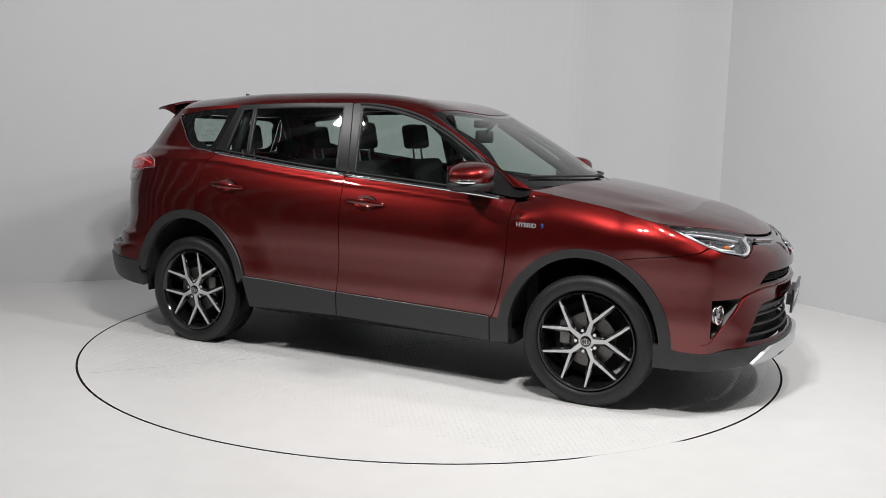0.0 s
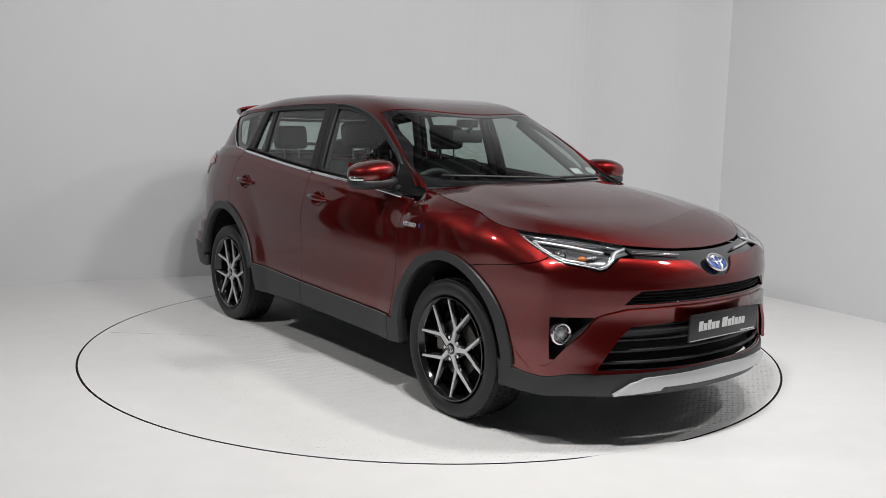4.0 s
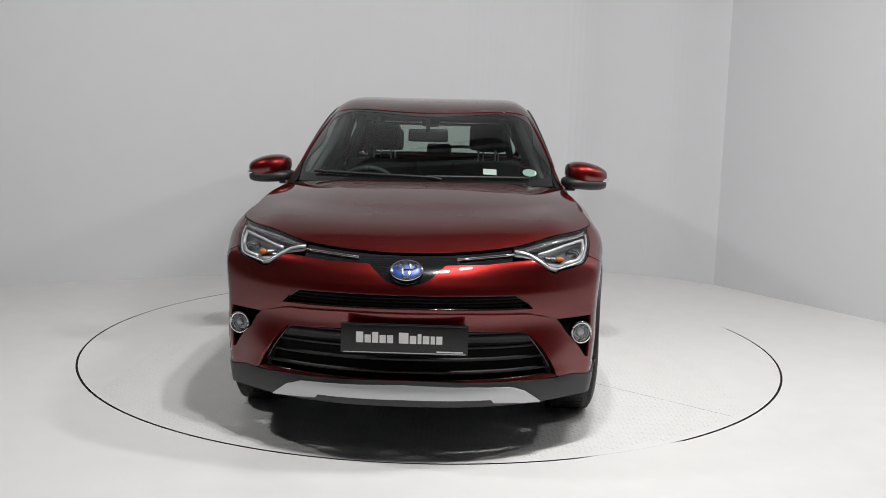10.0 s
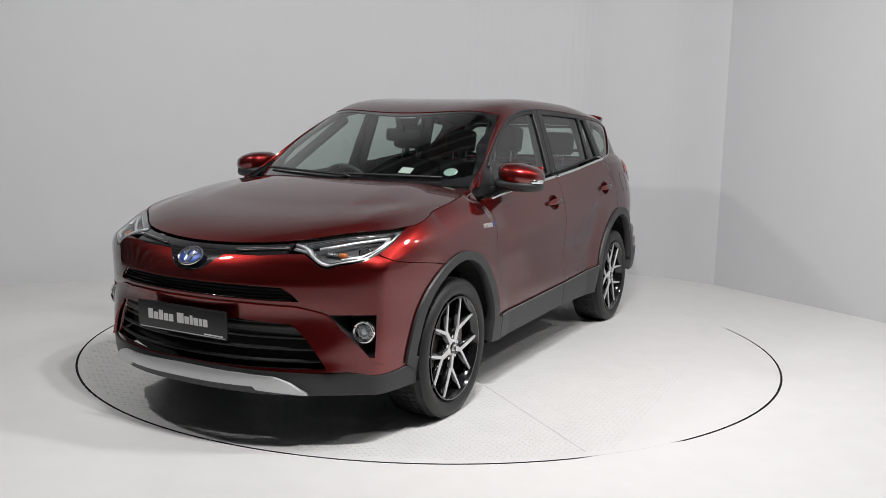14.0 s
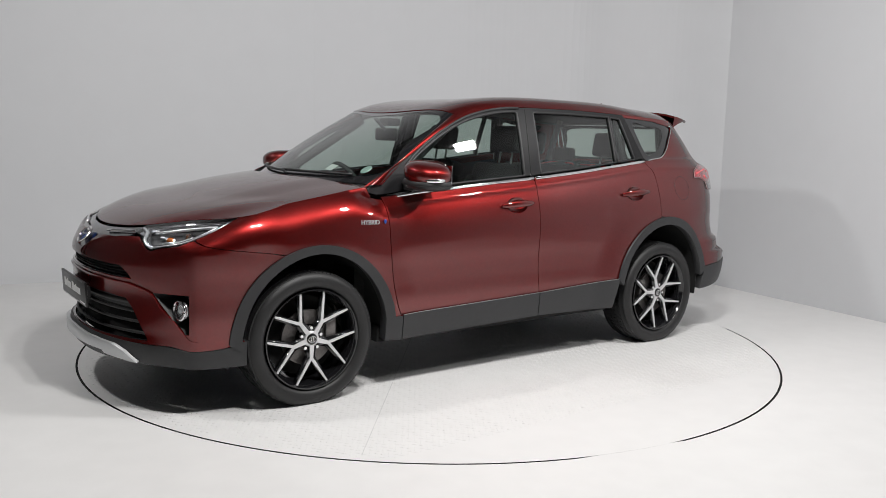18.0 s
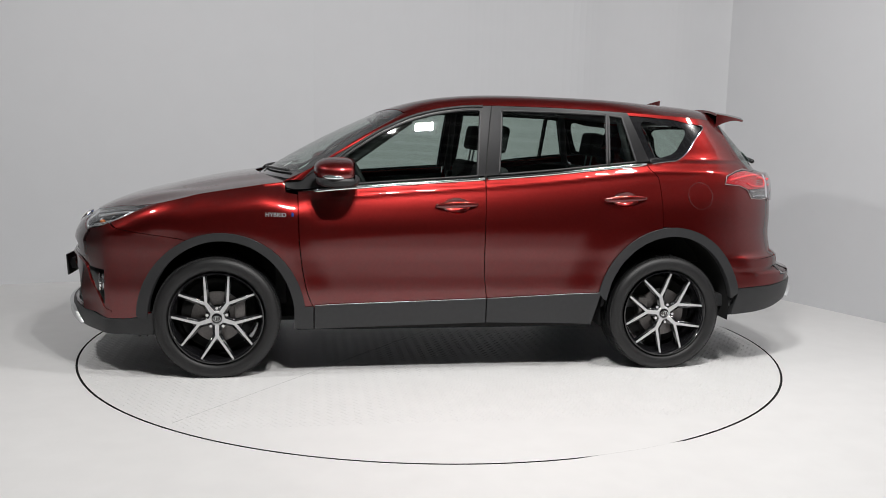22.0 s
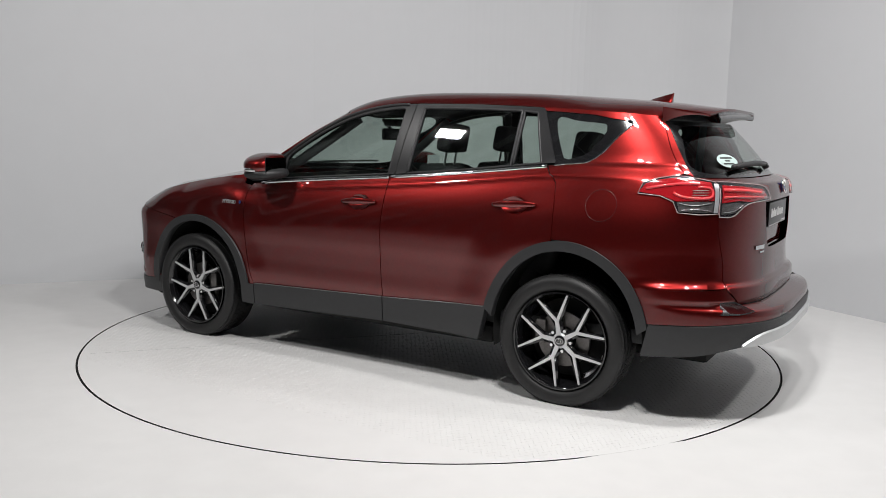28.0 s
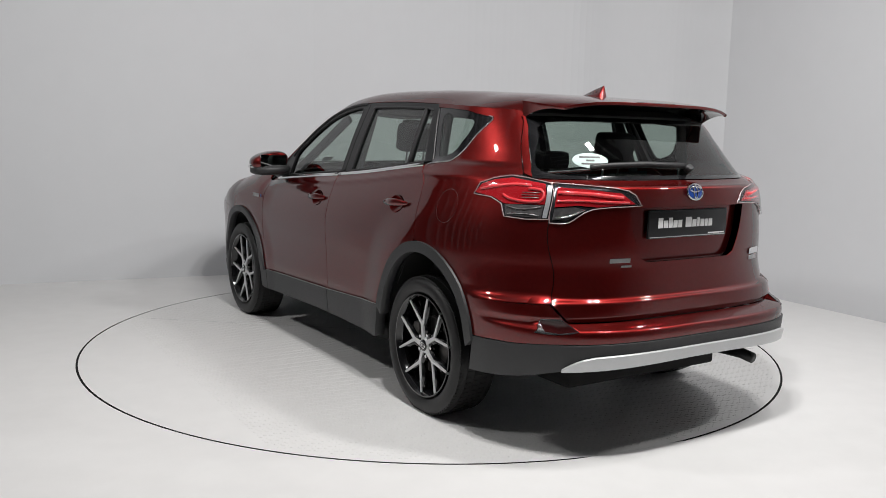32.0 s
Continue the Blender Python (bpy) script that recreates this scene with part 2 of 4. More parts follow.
def sheet(loop, surf, holes=(), off=0.0, thick=.012, step=.03, plan=False):
    """Vertices, faces and normals of a panel: the part of a curved skin inside a loop, with its turned-in edge."""
    loops = [list(loop), *(list(h) for h in holes)]
    A = np.array(loops[0])
    lo, hi = A.min(0), A.max(0)
    g = np.array([(a, b) for a in np.arange(lo[0] + step / 2, hi[0], step) for b in np.arange(lo[1] + step / 2, hi[1], step)]).reshape(-1, 2)
    if len(g):
        keep = inside(g, loops[0])
        for h in loops[1:]:
            keep &= ~inside(g, h)
        g = g[keep]
    if len(g):
        d = np.minimum.reduce([clearance(g, h) for h in loops])
        g = g[d > step * .45]
    flat, edges = [], []
    for h in loops:
        k = len(flat)
        flat += [Vector(q) for q in h]
        edges += [(k + i, k + (i + 1) % len(h)) for i in range(len(h))]
    flat += [Vector(q) for q in g]
    vs, _, fs, *_ = delaunay_2d_cdt(flat, edges, [], 0, 1e-6)
    V = np.array([tuple(v) for v in vs])
    C = np.array([V[list(f)].mean(0) for f in fs])
    keep = inside(C, loops[0])
    for h in loops[1:]:
        keep &= ~inside(C, h)
    fs = [tuple(f) for f, k in zip(fs, keep) if k]
    pos, nor = [], []
    e = 1e-3
    for a, b in V:
        p = Vector(surf(a, b))
        da, db = Vector(surf(a + e, b)) - Vector(surf(a - e, b)), Vector(surf(a, b + e)) - Vector(surf(a, b - e))
        n = (da.cross(db) if plan else db.cross(da)).normalized()
        nor.append(n)
        pos.append(p + n * off)
    faces = [f if plan else f[::-1] for f in fs]
    if thick:
        used = {}
        for f in faces:
            for i in range(3):
                used[(f[i], f[(i + 1) % 3])] = 1
        rim = [k for k in used if (k[1], k[0]) not in used]
        for i, j in rim:
            t = (pos[j] - pos[i])
            n = t.cross(nor[i]).normalized()
            k = len(pos)
            pos += [pos[j], pos[i], pos[i] - nor[i] * thick, pos[j] - nor[j] * thick]
            nor += [(n + nor[j] * .5).normalized(), (n + nor[i] * .5).normalized(), n, n]
            faces.append((k, k + 1, k + 2, k + 3))
    return pos, faces, nor


def panel(name, loop, mat, parent, surf=None, label="", both=False, **how):
    """A panel as one mesh; both: its mirror image on the car's right side too."""
    pos, faces, nor = sheet(loop, surf or shell, **how)
    made = [mesh_object(name, pos, faces, mat, parent, nor)]
    if both:
        flip = Vector((1, -1, 1))
        made.append(mesh_object(name, [p * flip for p in pos], [f[::-1] for f in faces], mat, parent, [n * flip for n in nor]))
    if label:
        for ob in made:
            tagged(ob, label)
    return made if both else made[0]


def tube(line, radius, mat, name, parent, sides=8, flat=1.0, label="", slim=0.0):
    """A bar or bead along a line of points; slim: how much it thins towards its ends."""
    P = [Vector(p) for p in line]
    verts, faces = [], []
    for i, p in enumerate(P):
        t = (P[min(i + 1, len(P) - 1)] - P[max(i - 1, 0)]).normalized()
        a = t.cross(Vector((0, 0, 1)) if abs(t.z) < .9 else Vector((0, 1, 0))).normalized()
        b = t.cross(a)
        r = radius * (1 - slim * abs(2 * i / (len(P) - 1) - 1) ** 2)
        for k in range(sides):
            w = 2 * math.pi * k / sides
            verts.append(p + a * r * math.cos(w) * flat + b * r * math.sin(w))
    for i in range(len(P) - 1):
        for k in range(sides):
            a, b = i * sides + k, i * sides + (k + 1) % sides
            faces.append((a, b, b + sides, a + sides))
    faces += [tuple(range(sides))[::-1], tuple(range((len(P) - 1) * sides, len(P) * sides))]
    ob = mesh_object(name, verts, faces, mat, parent)
    return tagged(ob, label) if label else ob


def box(bm, x, y, z, sx, sy, sz, round_=.0, turn=None, segments=2):
    m = Matrix.Translation((x, y, z)) @ (turn or Matrix()) @ Matrix.Diagonal((sx, sy, sz, 1))
    made = bmesh.ops.create_cube(bm, size=1, matrix=m)["verts"]
    if round_:
        bmesh.ops.bevel(bm, geom=list({e for v in made for e in v.link_edges}), offset=round_, segments=segments, affect="EDGES", profile=.6)
    return bm


def lathe(profile, steps=64, axis="y"):
    """A turned shape: profile of (radius, along) about the y axis."""
    bm = bmesh.new()
    rings = []
    for r, a in profile:
        rings.append([bm.verts.new((r * math.cos(2 * math.pi * k / steps), a, r * math.sin(2 * math.pi * k / steps))) for k in range(steps)])
    for u, v in zip(rings, rings[1:]):
        for k in range(steps):
            bm.faces.new((u[k], u[(k + 1) % steps], v[(k + 1) % steps], v[k]))
    return bm


# ---- the room: a white curved booth in a dark hall ----
def wall(name, line, high, thick, mat, label, z0=0.0):
    P = [Vector((x, y, 0)) for x, y in line]
    verts, faces = [], []
    for i, p in enumerate(P):
        t = (P[min(i + 1, len(P) - 1)] - P[max(i - 1, 0)]).normalized()
        n = Vector((-t.y, t.x, 0)) * thick
        top = min(high, 7.36 * math.sqrt(max(0.0, 1 - (p.x / 8.35) ** 2)) - .04)
        verts += [p + Vector((0, 0, z0)), p + Vector((0, 0, top)), p + n + Vector((0, 0, top)), p + n + Vector((0, 0, z0))]
    for i in range(len(P) - 1):
        for k in range(4):
            a, b = 4 * i + k, 4 * i + (k + 1) % 4
            faces.append((a, b, b + 4, a + 4))
    faces += [(3, 2, 1, 0), tuple(4 * (len(P) - 1) + k for k in range(4))]
    ob = mesh_object(name, verts, faces, mat, smooth=False)
    return tagged(ob, label, kind="structure")


TABLE_R = 2.261
BACK = spline([(-1.2, 2.66), (.3, 3.16), (1.3, 3.2), (1.78, 3.04), (2.34, 2.76), (2.75, 2.39)], .06)
wall("wall_left", straight((-4.9, 1.138), (-1.2, 2.66), step=.3), 7.5, .15, WALL, "smooth white painted booth wall")
wall("wall_back", BACK, 7.5, .15, WALL, "curved smooth white painted booth wall")
# unseen pale wall, added to lighten what the car mirrors on that side
wall("unseen_side_wall", straight((5.2, -2.3), (6.7, -6.2), step=.3), 3.6, .15, WALL, "smooth white painted booth wall")
wall("wall_right", straight((2.75, 2.39), (5.2, -2.3), step=.3), 7.5, .15, WALL, "smooth white painted booth wall")


def ribbed(p, q):
    """The line of a corrugated sheet from p to q."""
    p, q = Vector(p), Vector(q)
    n = int((q - p).length / .05)
    across = Vector((-(q - p).y, (q - p).x)).normalized()
    return [tuple(p.lerp(q, i / n) + across * .03 * math.sin(i * math.pi / 3)) for i in range(n + 1)]


wall("wall_hall_front", ribbed((8.6, -9.3), (-8.6, -9.3)), 7.6, .2, DARK_WALL, "dark corrugated sheet metal hall wall")
# unseen end wall, added to keep the world's light out behind the booth
wall("hall_back_closure", ribbed((-8.6, 4.4), (8.6, 4.4)), 7.6, .2, DARK_WALL, "dark corrugated sheet metal hall wall")
# the hall's vault of dark sheet on pale arched ribs, from floor to floor
RIB = material("pale_painted_rib", (.4, .41, .42), .6, grain=4, vary=.08)
verts, faces, slots, rows_, cols_ = [], [], [], 80, 40
for i in range(rows_ + 1):
    for k in range(cols_ + 1):
        a, r = math.pi * k / cols_, 1 - .014 * (i % 4 in (1, 2))
        verts.append((8.5 * r * math.cos(a), -9.4 + 13.9 * (i // 4 + (0, .36, .64, 1)[i % 4]) / 20, 7.5 * r * math.sin(a) - .01))
for i in range(rows_):
    for k in range(cols_):
        a = i * (cols_ + 1) + k
        faces.append((a, a + 1, a + cols_ + 2, a + cols_ + 1))
        slots.append(int(i % 4 == 1))
vault = mesh_object("ceiling", verts, faces, SHEET, smooth=False)
vault.data.materials.append(RIB)
vault.data.polygons.foreach_set("material_index", slots)
tagged(vault, "arched hall roof of dark sheet on pale ribs", kind="structure")

# the floor, with a round opening for the turntable
def gap_edge(a):
    """The floor's edge round the turntable: the open joint narrows almost to nothing in two places."""
    narrowed = ease(a, 286, 290) * ease(a, 302, 300.5) + ease(a, 12, 15) * ease(a, 62, 50)
    return TABLE_R + .004 - .0124 * narrowed


ring = [(gap_edge(a) * math.cos(radians(a)), gap_edge(a) * math.sin(radians(a))) for a in range(360)]
pos, faces, nor = sheet(straight((-8.6, -9.4), (8.6, -9.4), (8.6, 4.6), (-8.6, 4.6), (-8.6, -9.4), step=.5)[:-1], lambda a, b: (a, b, 0), holes=[ring], thick=.05, step=.5, plan=True)
tagged(mesh_object("floor", pos, faces, FLOOR, None, nor), "white painted smooth floor round the turntable", kind="structure")


# ---- the turntable ----
turntable = new("turntable")
tagged(turntable, "round white turntable with raised tread plate, flush with the floor", "turntable")
bm = lathe([(.001, 0), (1.2, 0), (TABLE_R - .03, 0), (TABLE_R - .009, 0)], 180)
bmesh.ops.rotate(bm, verts=bm.verts, matrix=Matrix.Rotation(radians(90), 3, "X"))
bmesh.ops.recalc_face_normals(bm, faces=bm.faces)
part("deck", bm, FLOOR, turntable)
# black ring low in the joint; its colour stands in for the gap's shade
bm = lathe([(TABLE_R - .009, -.0002), (TABLE_R - .0085, -.012), (TABLE_R + .0035, -.012), (TABLE_R + .0038, -.001)], 180)
bmesh.ops.rotate(bm, verts=bm.verts, matrix=Matrix.Rotation(radians(90), 3, "X"))
bmesh.ops.recalc_face_normals(bm, faces=bm.faces)
part("gap_ring", bm, LINER, turntable, "black ring in the gap round the turntable")
bm = bmesh.new()
box(bm, 0, 0, -.2, 5.2, 5.2, .1)
tagged(part("turntable_pit", bm, LINER, None, smooth=False), "dark pit below the turntable", kind="structure")


# ---- the car ----
car = new("car")
tagged(car, "dark red five-door hybrid sport utility car on the turntable", "car")


def S(*pts):
    """Points given by x and height on the left flank, as points of the skin."""
    return [(at_x(x, z), z) for x, z in pts]


def arch(cx, cz, rx, rz, a0, a1, n=40):
    return [(cx + rx * math.cos(radians(a0 + (a1 - a0) * i / n)), cz + rz * math.sin(radians(a0 + (a1 - a0) * i / n))) for i in range(n + 1)]


def edge_of_hood(s0, s1, drop=0.0, n=24):
    return [(s0 + (s1 - s0) * i / n, hood_edge(s0 + (s1 - s0) * i / n) - drop) for i in range(n + 1)]


def belt_run(x0, x1, up=0.0, n=24):
    return [(x0 + (x1 - x0) * i / n, belt(x0 + (x1 - x0) * i / n) + up) for i in range(n + 1)]


def rail_run(x0, x1, up=0.0, n=24):
    return [(at_x(x, rail(x) + up), rail(x) + up) for x in (x0 + (x1 - x0) * i / n for i in range(n + 1))]


G = .0025  # half a panel gap
DOOR_LINE_A = [(.789, .40), (.818, .46), (.85, .593), (.873, .79), (.882, 1.04)]
DOOR_LINE_B = [(-.214, .44), (-.196, .611), (-.194, .876), (-.203, 1.147)]
LAMP_FOOT = [(2.17, .888), (2.1, .876), (2.06, .851), (2.03, .825), (2.0, .817), (1.955, .831), (1.85, .849), (1.812, .877), (1.777, .91), (1.735, .965)]
HEADLAMP = join(edge_of_hood(1.725, 2.17, .0018), spline(LAMP_FOOT))
# fender
loop = join(spline(S(*[(x + G, z) for x, z in DOOR_LINE_A])), S((.95, 1.052)), edge_of_hood(.96, 1.715, .002),
            spline([(1.731, .965), (1.773, .908), (1.803, .876)]), spline([(1.80, .873), (1.77, .864), (1.633, .827), (1.545, .807), (1.485, .79)]), S(*arch(*FLARE_F, 66, 172)), S((.79, .40)))
panel("fender", loop, PAINT, car, both=True)
# doors, each with a round hollow behind its handle
HANDLES = ((.10, -.148, .985), (-.913, -1.171, 1.032))


def cup_edge(x0, x1, z):
    return [((x0 + x1) / 2 + .078 * math.cos(a * math.pi / 24), z + .004 + .046 * math.sin(a * math.pi / 24)) for a in range(48)]


loop = join(spline(S(*[(x - G, z) for x, z in DOOR_LINE_A])), belt_run(.879, -.2), spline(S(*[(x + G, z) for x, z in DOOR_LINE_B[::-1]])), straight((-.21, .43), (.786, .40)))
front_doors = panel("front_door", loop, PAINT, car, both=True, step=.016, holes=[cup_edge(*HANDLES[0])])
loop = join(spline(S(*[(x - G, z) for x, z in DOOR_LINE_B])), belt_run(-.206, -1.188), spline(S((-1.19, 1.245), (-1.214, 1.207), (-1.255, 1.165), (-1.27, 1.0), (-1.272, .875))),
            S(*arch(*FLARE_R, 81, 14)), straight((-.895, .47), (-.214, .44)))
rear_doors = panel("rear_door", loop, PAINT, car, both=True, step=.016, holes=[cup_edge(*HANDLES[1])])
# quarter panel with the window's opening along its upper edge
QUARTER_GLASS = [(-1.118, 1.538), (-1.285, 1.527), (-1.47, 1.505), (-1.57, 1.49), (-1.6, 1.474), (-1.525, 1.392), (-1.472, 1.324), (-1.412, 1.279), (-1.34, 1.263), (-1.23, 1.25)]
TAIL_LAMP = [(-1.5, 1.133), (-1.519, 1.185), (-1.6, 1.208), (-1.685, 1.222), (-1.76, 1.215), (-1.843, 1.195), (-1.843, 1.045), (-1.75, 1.04), (-1.657, 1.047), (-1.633, 1.1), (-1.581, 1.126)]
loop = join(spline(S((-1.276, .878), (-1.274, 1.0), (-1.259, 1.168), (-1.218, 1.21), (-1.195, 1.251))), S((-1.228, 1.252)),
            spline(S(*QUARTER_GLASS[::-1])), S((-1.112, 1.54), (-1.105, 1.553)), rail_run(-1.11, -1.72),
            [(-1.765, 1.49)], spline([(-1.771, 1.468), (-1.735, 1.35), (-1.74, 1.235)]), spline(TAIL_LAMP[3::-1]), spline([TAIL_LAMP[0]] + TAIL_LAMP[:-4:-1]), spline(TAIL_LAMP[-3:-6:-1]),
            straight((-1.845, 1.035), (-1.86, .69), (-1.7, .68), (-1.482, .665)), S(*arch(*FLARE_R, 143, 99)))
panel("quarter_panel", loop, PAINT, car, both=True, step=.018)
# tailgate: lower shell between the lamps
cut = [(-1.849, 1.03), (-1.924, 1.032), (-2.01, 1.09), (-2.178, 1.108), (-2.136, 1.172), (-1.98, 1.19), (-1.849, 1.197)]
left_cut = spline(cut[:4]) + spline(cut[3:])
mirror_s = lambda q: (-4.6 - q[0], q[1])
loop = join(straight((-1.864, .69), (-1.849, 1.03)), left_cut, [(-1.80, 1.214)], straight((-1.85, 1.213), (-2.75, 1.213)), [(-2.8, 1.214)], [mirror_s(q) for q in left_cut[::-1]], straight((-2.751, 1.03), (-2.736, .69)),
            straight((-2.736, .69), (-2.645, .609)), straight((-2.645, .609), (-1.955, .609)), straight((-1.955, .609), (-1.864, .69)))
RECESS = [(-2.15, 1.10), (-2.185, .875), (-2.205, .855), (-2.395, .855), (-2.415, .875), (-2.45, 1.10)]
recess = join(straight(*RECESS, RECESS[0], step=.02))
panel("tailgate_panel", loop, PAINT, car, holes=[recess], step=.016)
panel("plate_recess", [(-2.3 + (a + 2.3) * .994, .978 + (b - .978) * .994) for a, b in recess], PAINT, car, off=-.036, thick=-.034, step=.02)
# roof, hood
def over_roof(a, b):
    return (a, b, roof(a, b))
def over_hood(a, b):
    return (a, b, hood(a, b))
def roof_front(y):
    return .39 - .12 * (y / .6) ** 2
side = [(x, roof_half(x) - .002) for x in np.linspace(.22, -1.72, 60)]
front = [(roof_front(y), y) for y in np.linspace(-.575, .575, 40)]
back = [(-1.74, y) for y in np.linspace(.97, -.97, 40) * roof_half(-1.73)]
loop = join(front, side, back, [(x, -y) for x, y in side[::-1]])
panel("roof", loop, PAINT, car, surf=over_roof, plan=True)
rim_ = [shell(s, hood_edge(s) + .001)[:2] for s in np.linspace(.965, 3.935, 140)]
rim_ = [(x, y - math.copysign(.0018, y) if abs(y) > .6 else y) for x, y in rim_]
cowl = [(1.16 - .2 * (y / .75) ** 2, y) for y in np.linspace(-.76, .76, 40)]
loop = join(rim_, cowl)
panel("hood", loop[::-1], PAINT, car, surf=over_hood, plan=True, thick=.004, step=.016)
# front bumper, upper and lower skin
mf = lambda q: (4.9 - q[0], q[1])
halfl = join(spline([(1.487, .786), (1.545, .803), (1.633, .823), (1.77, .86), (1.806, .87)]), spline([(1.815, .868), (1.852, .845), (1.957, .827), (2.0, .813), (2.033, .821), (2.064, .847), (2.103, .872)]), [(2.17, .868)], [(2.26, .856), (2.37, .852)], spline([(2.375, .85), (2.4, .811), (2.425, .78), (2.45, .774)]))
lowl = straight((2.45, .355), (2.0, .355), (1.9, .36)) + spline([(1.9, .36), (1.75, .34), (1.66, .345), (1.60, .37)])
lowarch = S(*arch(*FLARE_F, 7, 65))
loop = join(halfl, [mf(q) for q in halfl[::-1]], [mf(q) for q in lowarch[::-1]], [mf(q) for q in lowl[::-1]], lowl, lowarch)
UPPER_INTAKE = [(2.45, .732), (2.3, .733), (2.16, .73), (2.12, .70), (2.093, .668), (2.2, .668), (2.3, .67), (2.45, .671)]
LOWER_INTAKE = [(2.45, .578), (2.3, .578), (2.12, .566), (2.09, .53), (2.03, .445), (1.985, .372), (2.2, .372), (2.45, .372)]
FOG_POCKET = [(1.762, .612), (1.88, .612), (1.985, .612), (1.93, .545), (1.87, .487), (1.835, .44), (1.795, .42), (1.765, .42)]
def whole(half):
    return join(straight(*half, step=.03), [mf(q) for q in straight(*half, step=.03)[::-1]])
fog_hole = join(straight(*FOG_POCKET, FOG_POCKET[0], step=.03))
upper_hole, lower_hole = whole(UPPER_INTAKE), whole(LOWER_INTAKE)
panel("front_bumper", loop, PAINT, car, holes=[upper_hole, lower_hole, fog_hole, [mf(q) for q in fog_hole]], thick=.02, step=.025)


def skin(s, z, off=0.0):
    """A point off the skin, and the skin's normal there."""
    e = 1e-3
    p = Vector(shell(s, z))
    n = (Vector(shell(s, z + e)) - Vector(shell(s, z - e))).cross(Vector(shell(s + e, z)) - Vector(shell(s - e, z))).normalized()
    return p + n * off, n


def mirrored(ob):
    """The same part on the car's other side."""
    me = ob.data.copy()
    me.transform(Matrix.Diagonal((1, -1, 1, 1)))
    me.flip_normals()
    two = new(ob.name.split(".")[0], me)
    two.parent = ob.parent
    if "label" in ob:
        two["label"] = ob["label"]
    return two


def bead(name, pts, radius, mat, parent, off=.0, both=True, flat=1.0, label=""):
    ob = tube([skin(s, z, off)[0] for s, z in pts], radius, mat, name, parent, 8, flat, label)
    return (ob, mirrored(ob)) if both else ob


def frame_at(s, z, off=0.0):
    """A pose on the skin: x along it to the right as seen from outside, y up, z outward."""
    p, n = skin(s, z, off)
    up = (Vector((0, 0, 1)) - n * n.z).normalized()
    return Matrix.Translation(p) @ Matrix((up.cross(n), up, n)).transposed().to_4x4()


def writing(words, size, mat, parent, m, depth=.002, name="lettering", label=""):
    """Raised letters in the built-in font."""
    cu = bpy.data.curves.new(name, "FONT")
    cu.body, cu.size, cu.extrude, cu.align_x, cu.align_y = words, size, depth, "CENTER", "CENTER"
    cu.offset = size * .012
    tmp = bpy.data.objects.new(name, cu)
    scene.collection.objects.link(tmp)
    bpy.context.view_layer.update()
    me = bpy.data.meshes.new_from_object(tmp.evaluated_get(bpy.context.evaluated_depsgraph_get()))
    bpy.data.objects.remove(tmp)
    bpy.data.curves.remove(cu)
    me.transform(m)
    me.materials.clear()
    me.materials.append(mat)
    ob = new(name, me)
    ob.parent = parent
    return tagged(ob, label) if label else ob


def slab(name, m, wide, high, deep, mat, parent, label="", round_=0.0):
    """A small flat piece lying on the skin at the pose m."""
    bm = bmesh.new()
    box(bm, 0, 0, deep / 2, wide, high, deep, round_)
    bm.transform(m)
    return part(name, bm, mat, parent, label)


def disc(name, m, rx, ry, deep, mat, parent, label="", dome=0.0, steps=40):
    bm = bmesh.new()
    rings = [(1, 0), (1, deep * .6), (.94, deep), (.6, deep + dome * .7), (.25, deep + dome)]
    rows = [[bm.verts.new((rx * r * math.cos(2 * math.pi * k / steps), ry * r * math.sin(2 * math.pi * k / steps), h)) for k in range(steps)] for r, h in rings]
    for u, v in zip(rows, rows[1:]):
        for k in range(steps):
            bm.faces.new((u[k], u[(k + 1) % steps], v[(k + 1) % steps], v[k]))
    bm.faces.new(rows[-1])
    bm.faces.new(rows[0][::-1])
    bm.transform(m)
    return part(name, bm, mat, parent, label)


def hoop(name, m, rx, ry, r, mat, parent, label=""):
    return tube([m @ Vector((rx * math.cos(k * math.pi / 24), ry * math.sin(k * math.pi / 24), 0)) for k in range(49)], r, mat, name, parent, 8, 1, label)


BLUE = material("blue_badge", (.012, .06, .3), .35, .1, 0, grain=80)
WHITE = material("white_print", (.78, .78, .78), .5, grain=60, vary=.03)
PALE = material("pale_print", (.42, .52, .50), .8, grain=30, vary=.1)
RED_LENS = material("red_lamp_lens", (.40, .012, .018), .09, 0, 1, grain=30)
DARK_RED = material("dark_red_reflector", (.05, .008, .009), .2, 0, .4, grain=30)
RED_BAR = material("red_light_bar", (.9, .07, .08), .12, 0, 1, grain=30)
LAMP_SHELL = material("dark_lamp_shell", (.15, .15, .155), .3, .6, .3, grain=40, vary=.3)
CLEAR_LAMP = material("clear_lamp_bowl", (.2, .19, .19), .2, .6, .8, grain=70, vary=.5)
SMOKE = material("dark_lamp_bowl", (.06, .06, .065), .2, .7, grain=40)
BOWL = material("bright_lamp_bowl", (.36, .365, .375), .22, .85, grain=25, vary=.45)
BRIGHT = material("bright_reflector", (.72, .73, .75), .3, .6, .4, grain=30, vary=.1)
AMBER = material("amber_bulb", (.5, .14, .03), .25, grain=30)
PLATE = material("black_plate", (.012, .012, .013), .3, grain=60)
ALLOY = material("machined_alloy", (.68, .68, .69), .4, .5, .1, grain=200, vary=.04)
STEEL = material("bright_steel", (.35, .34, .33), .35, .9, grain=90, vary=.15)
BRAKE = material("brake_steel", (.17, .16, .155), .45, .8, grain=90, vary=.3)
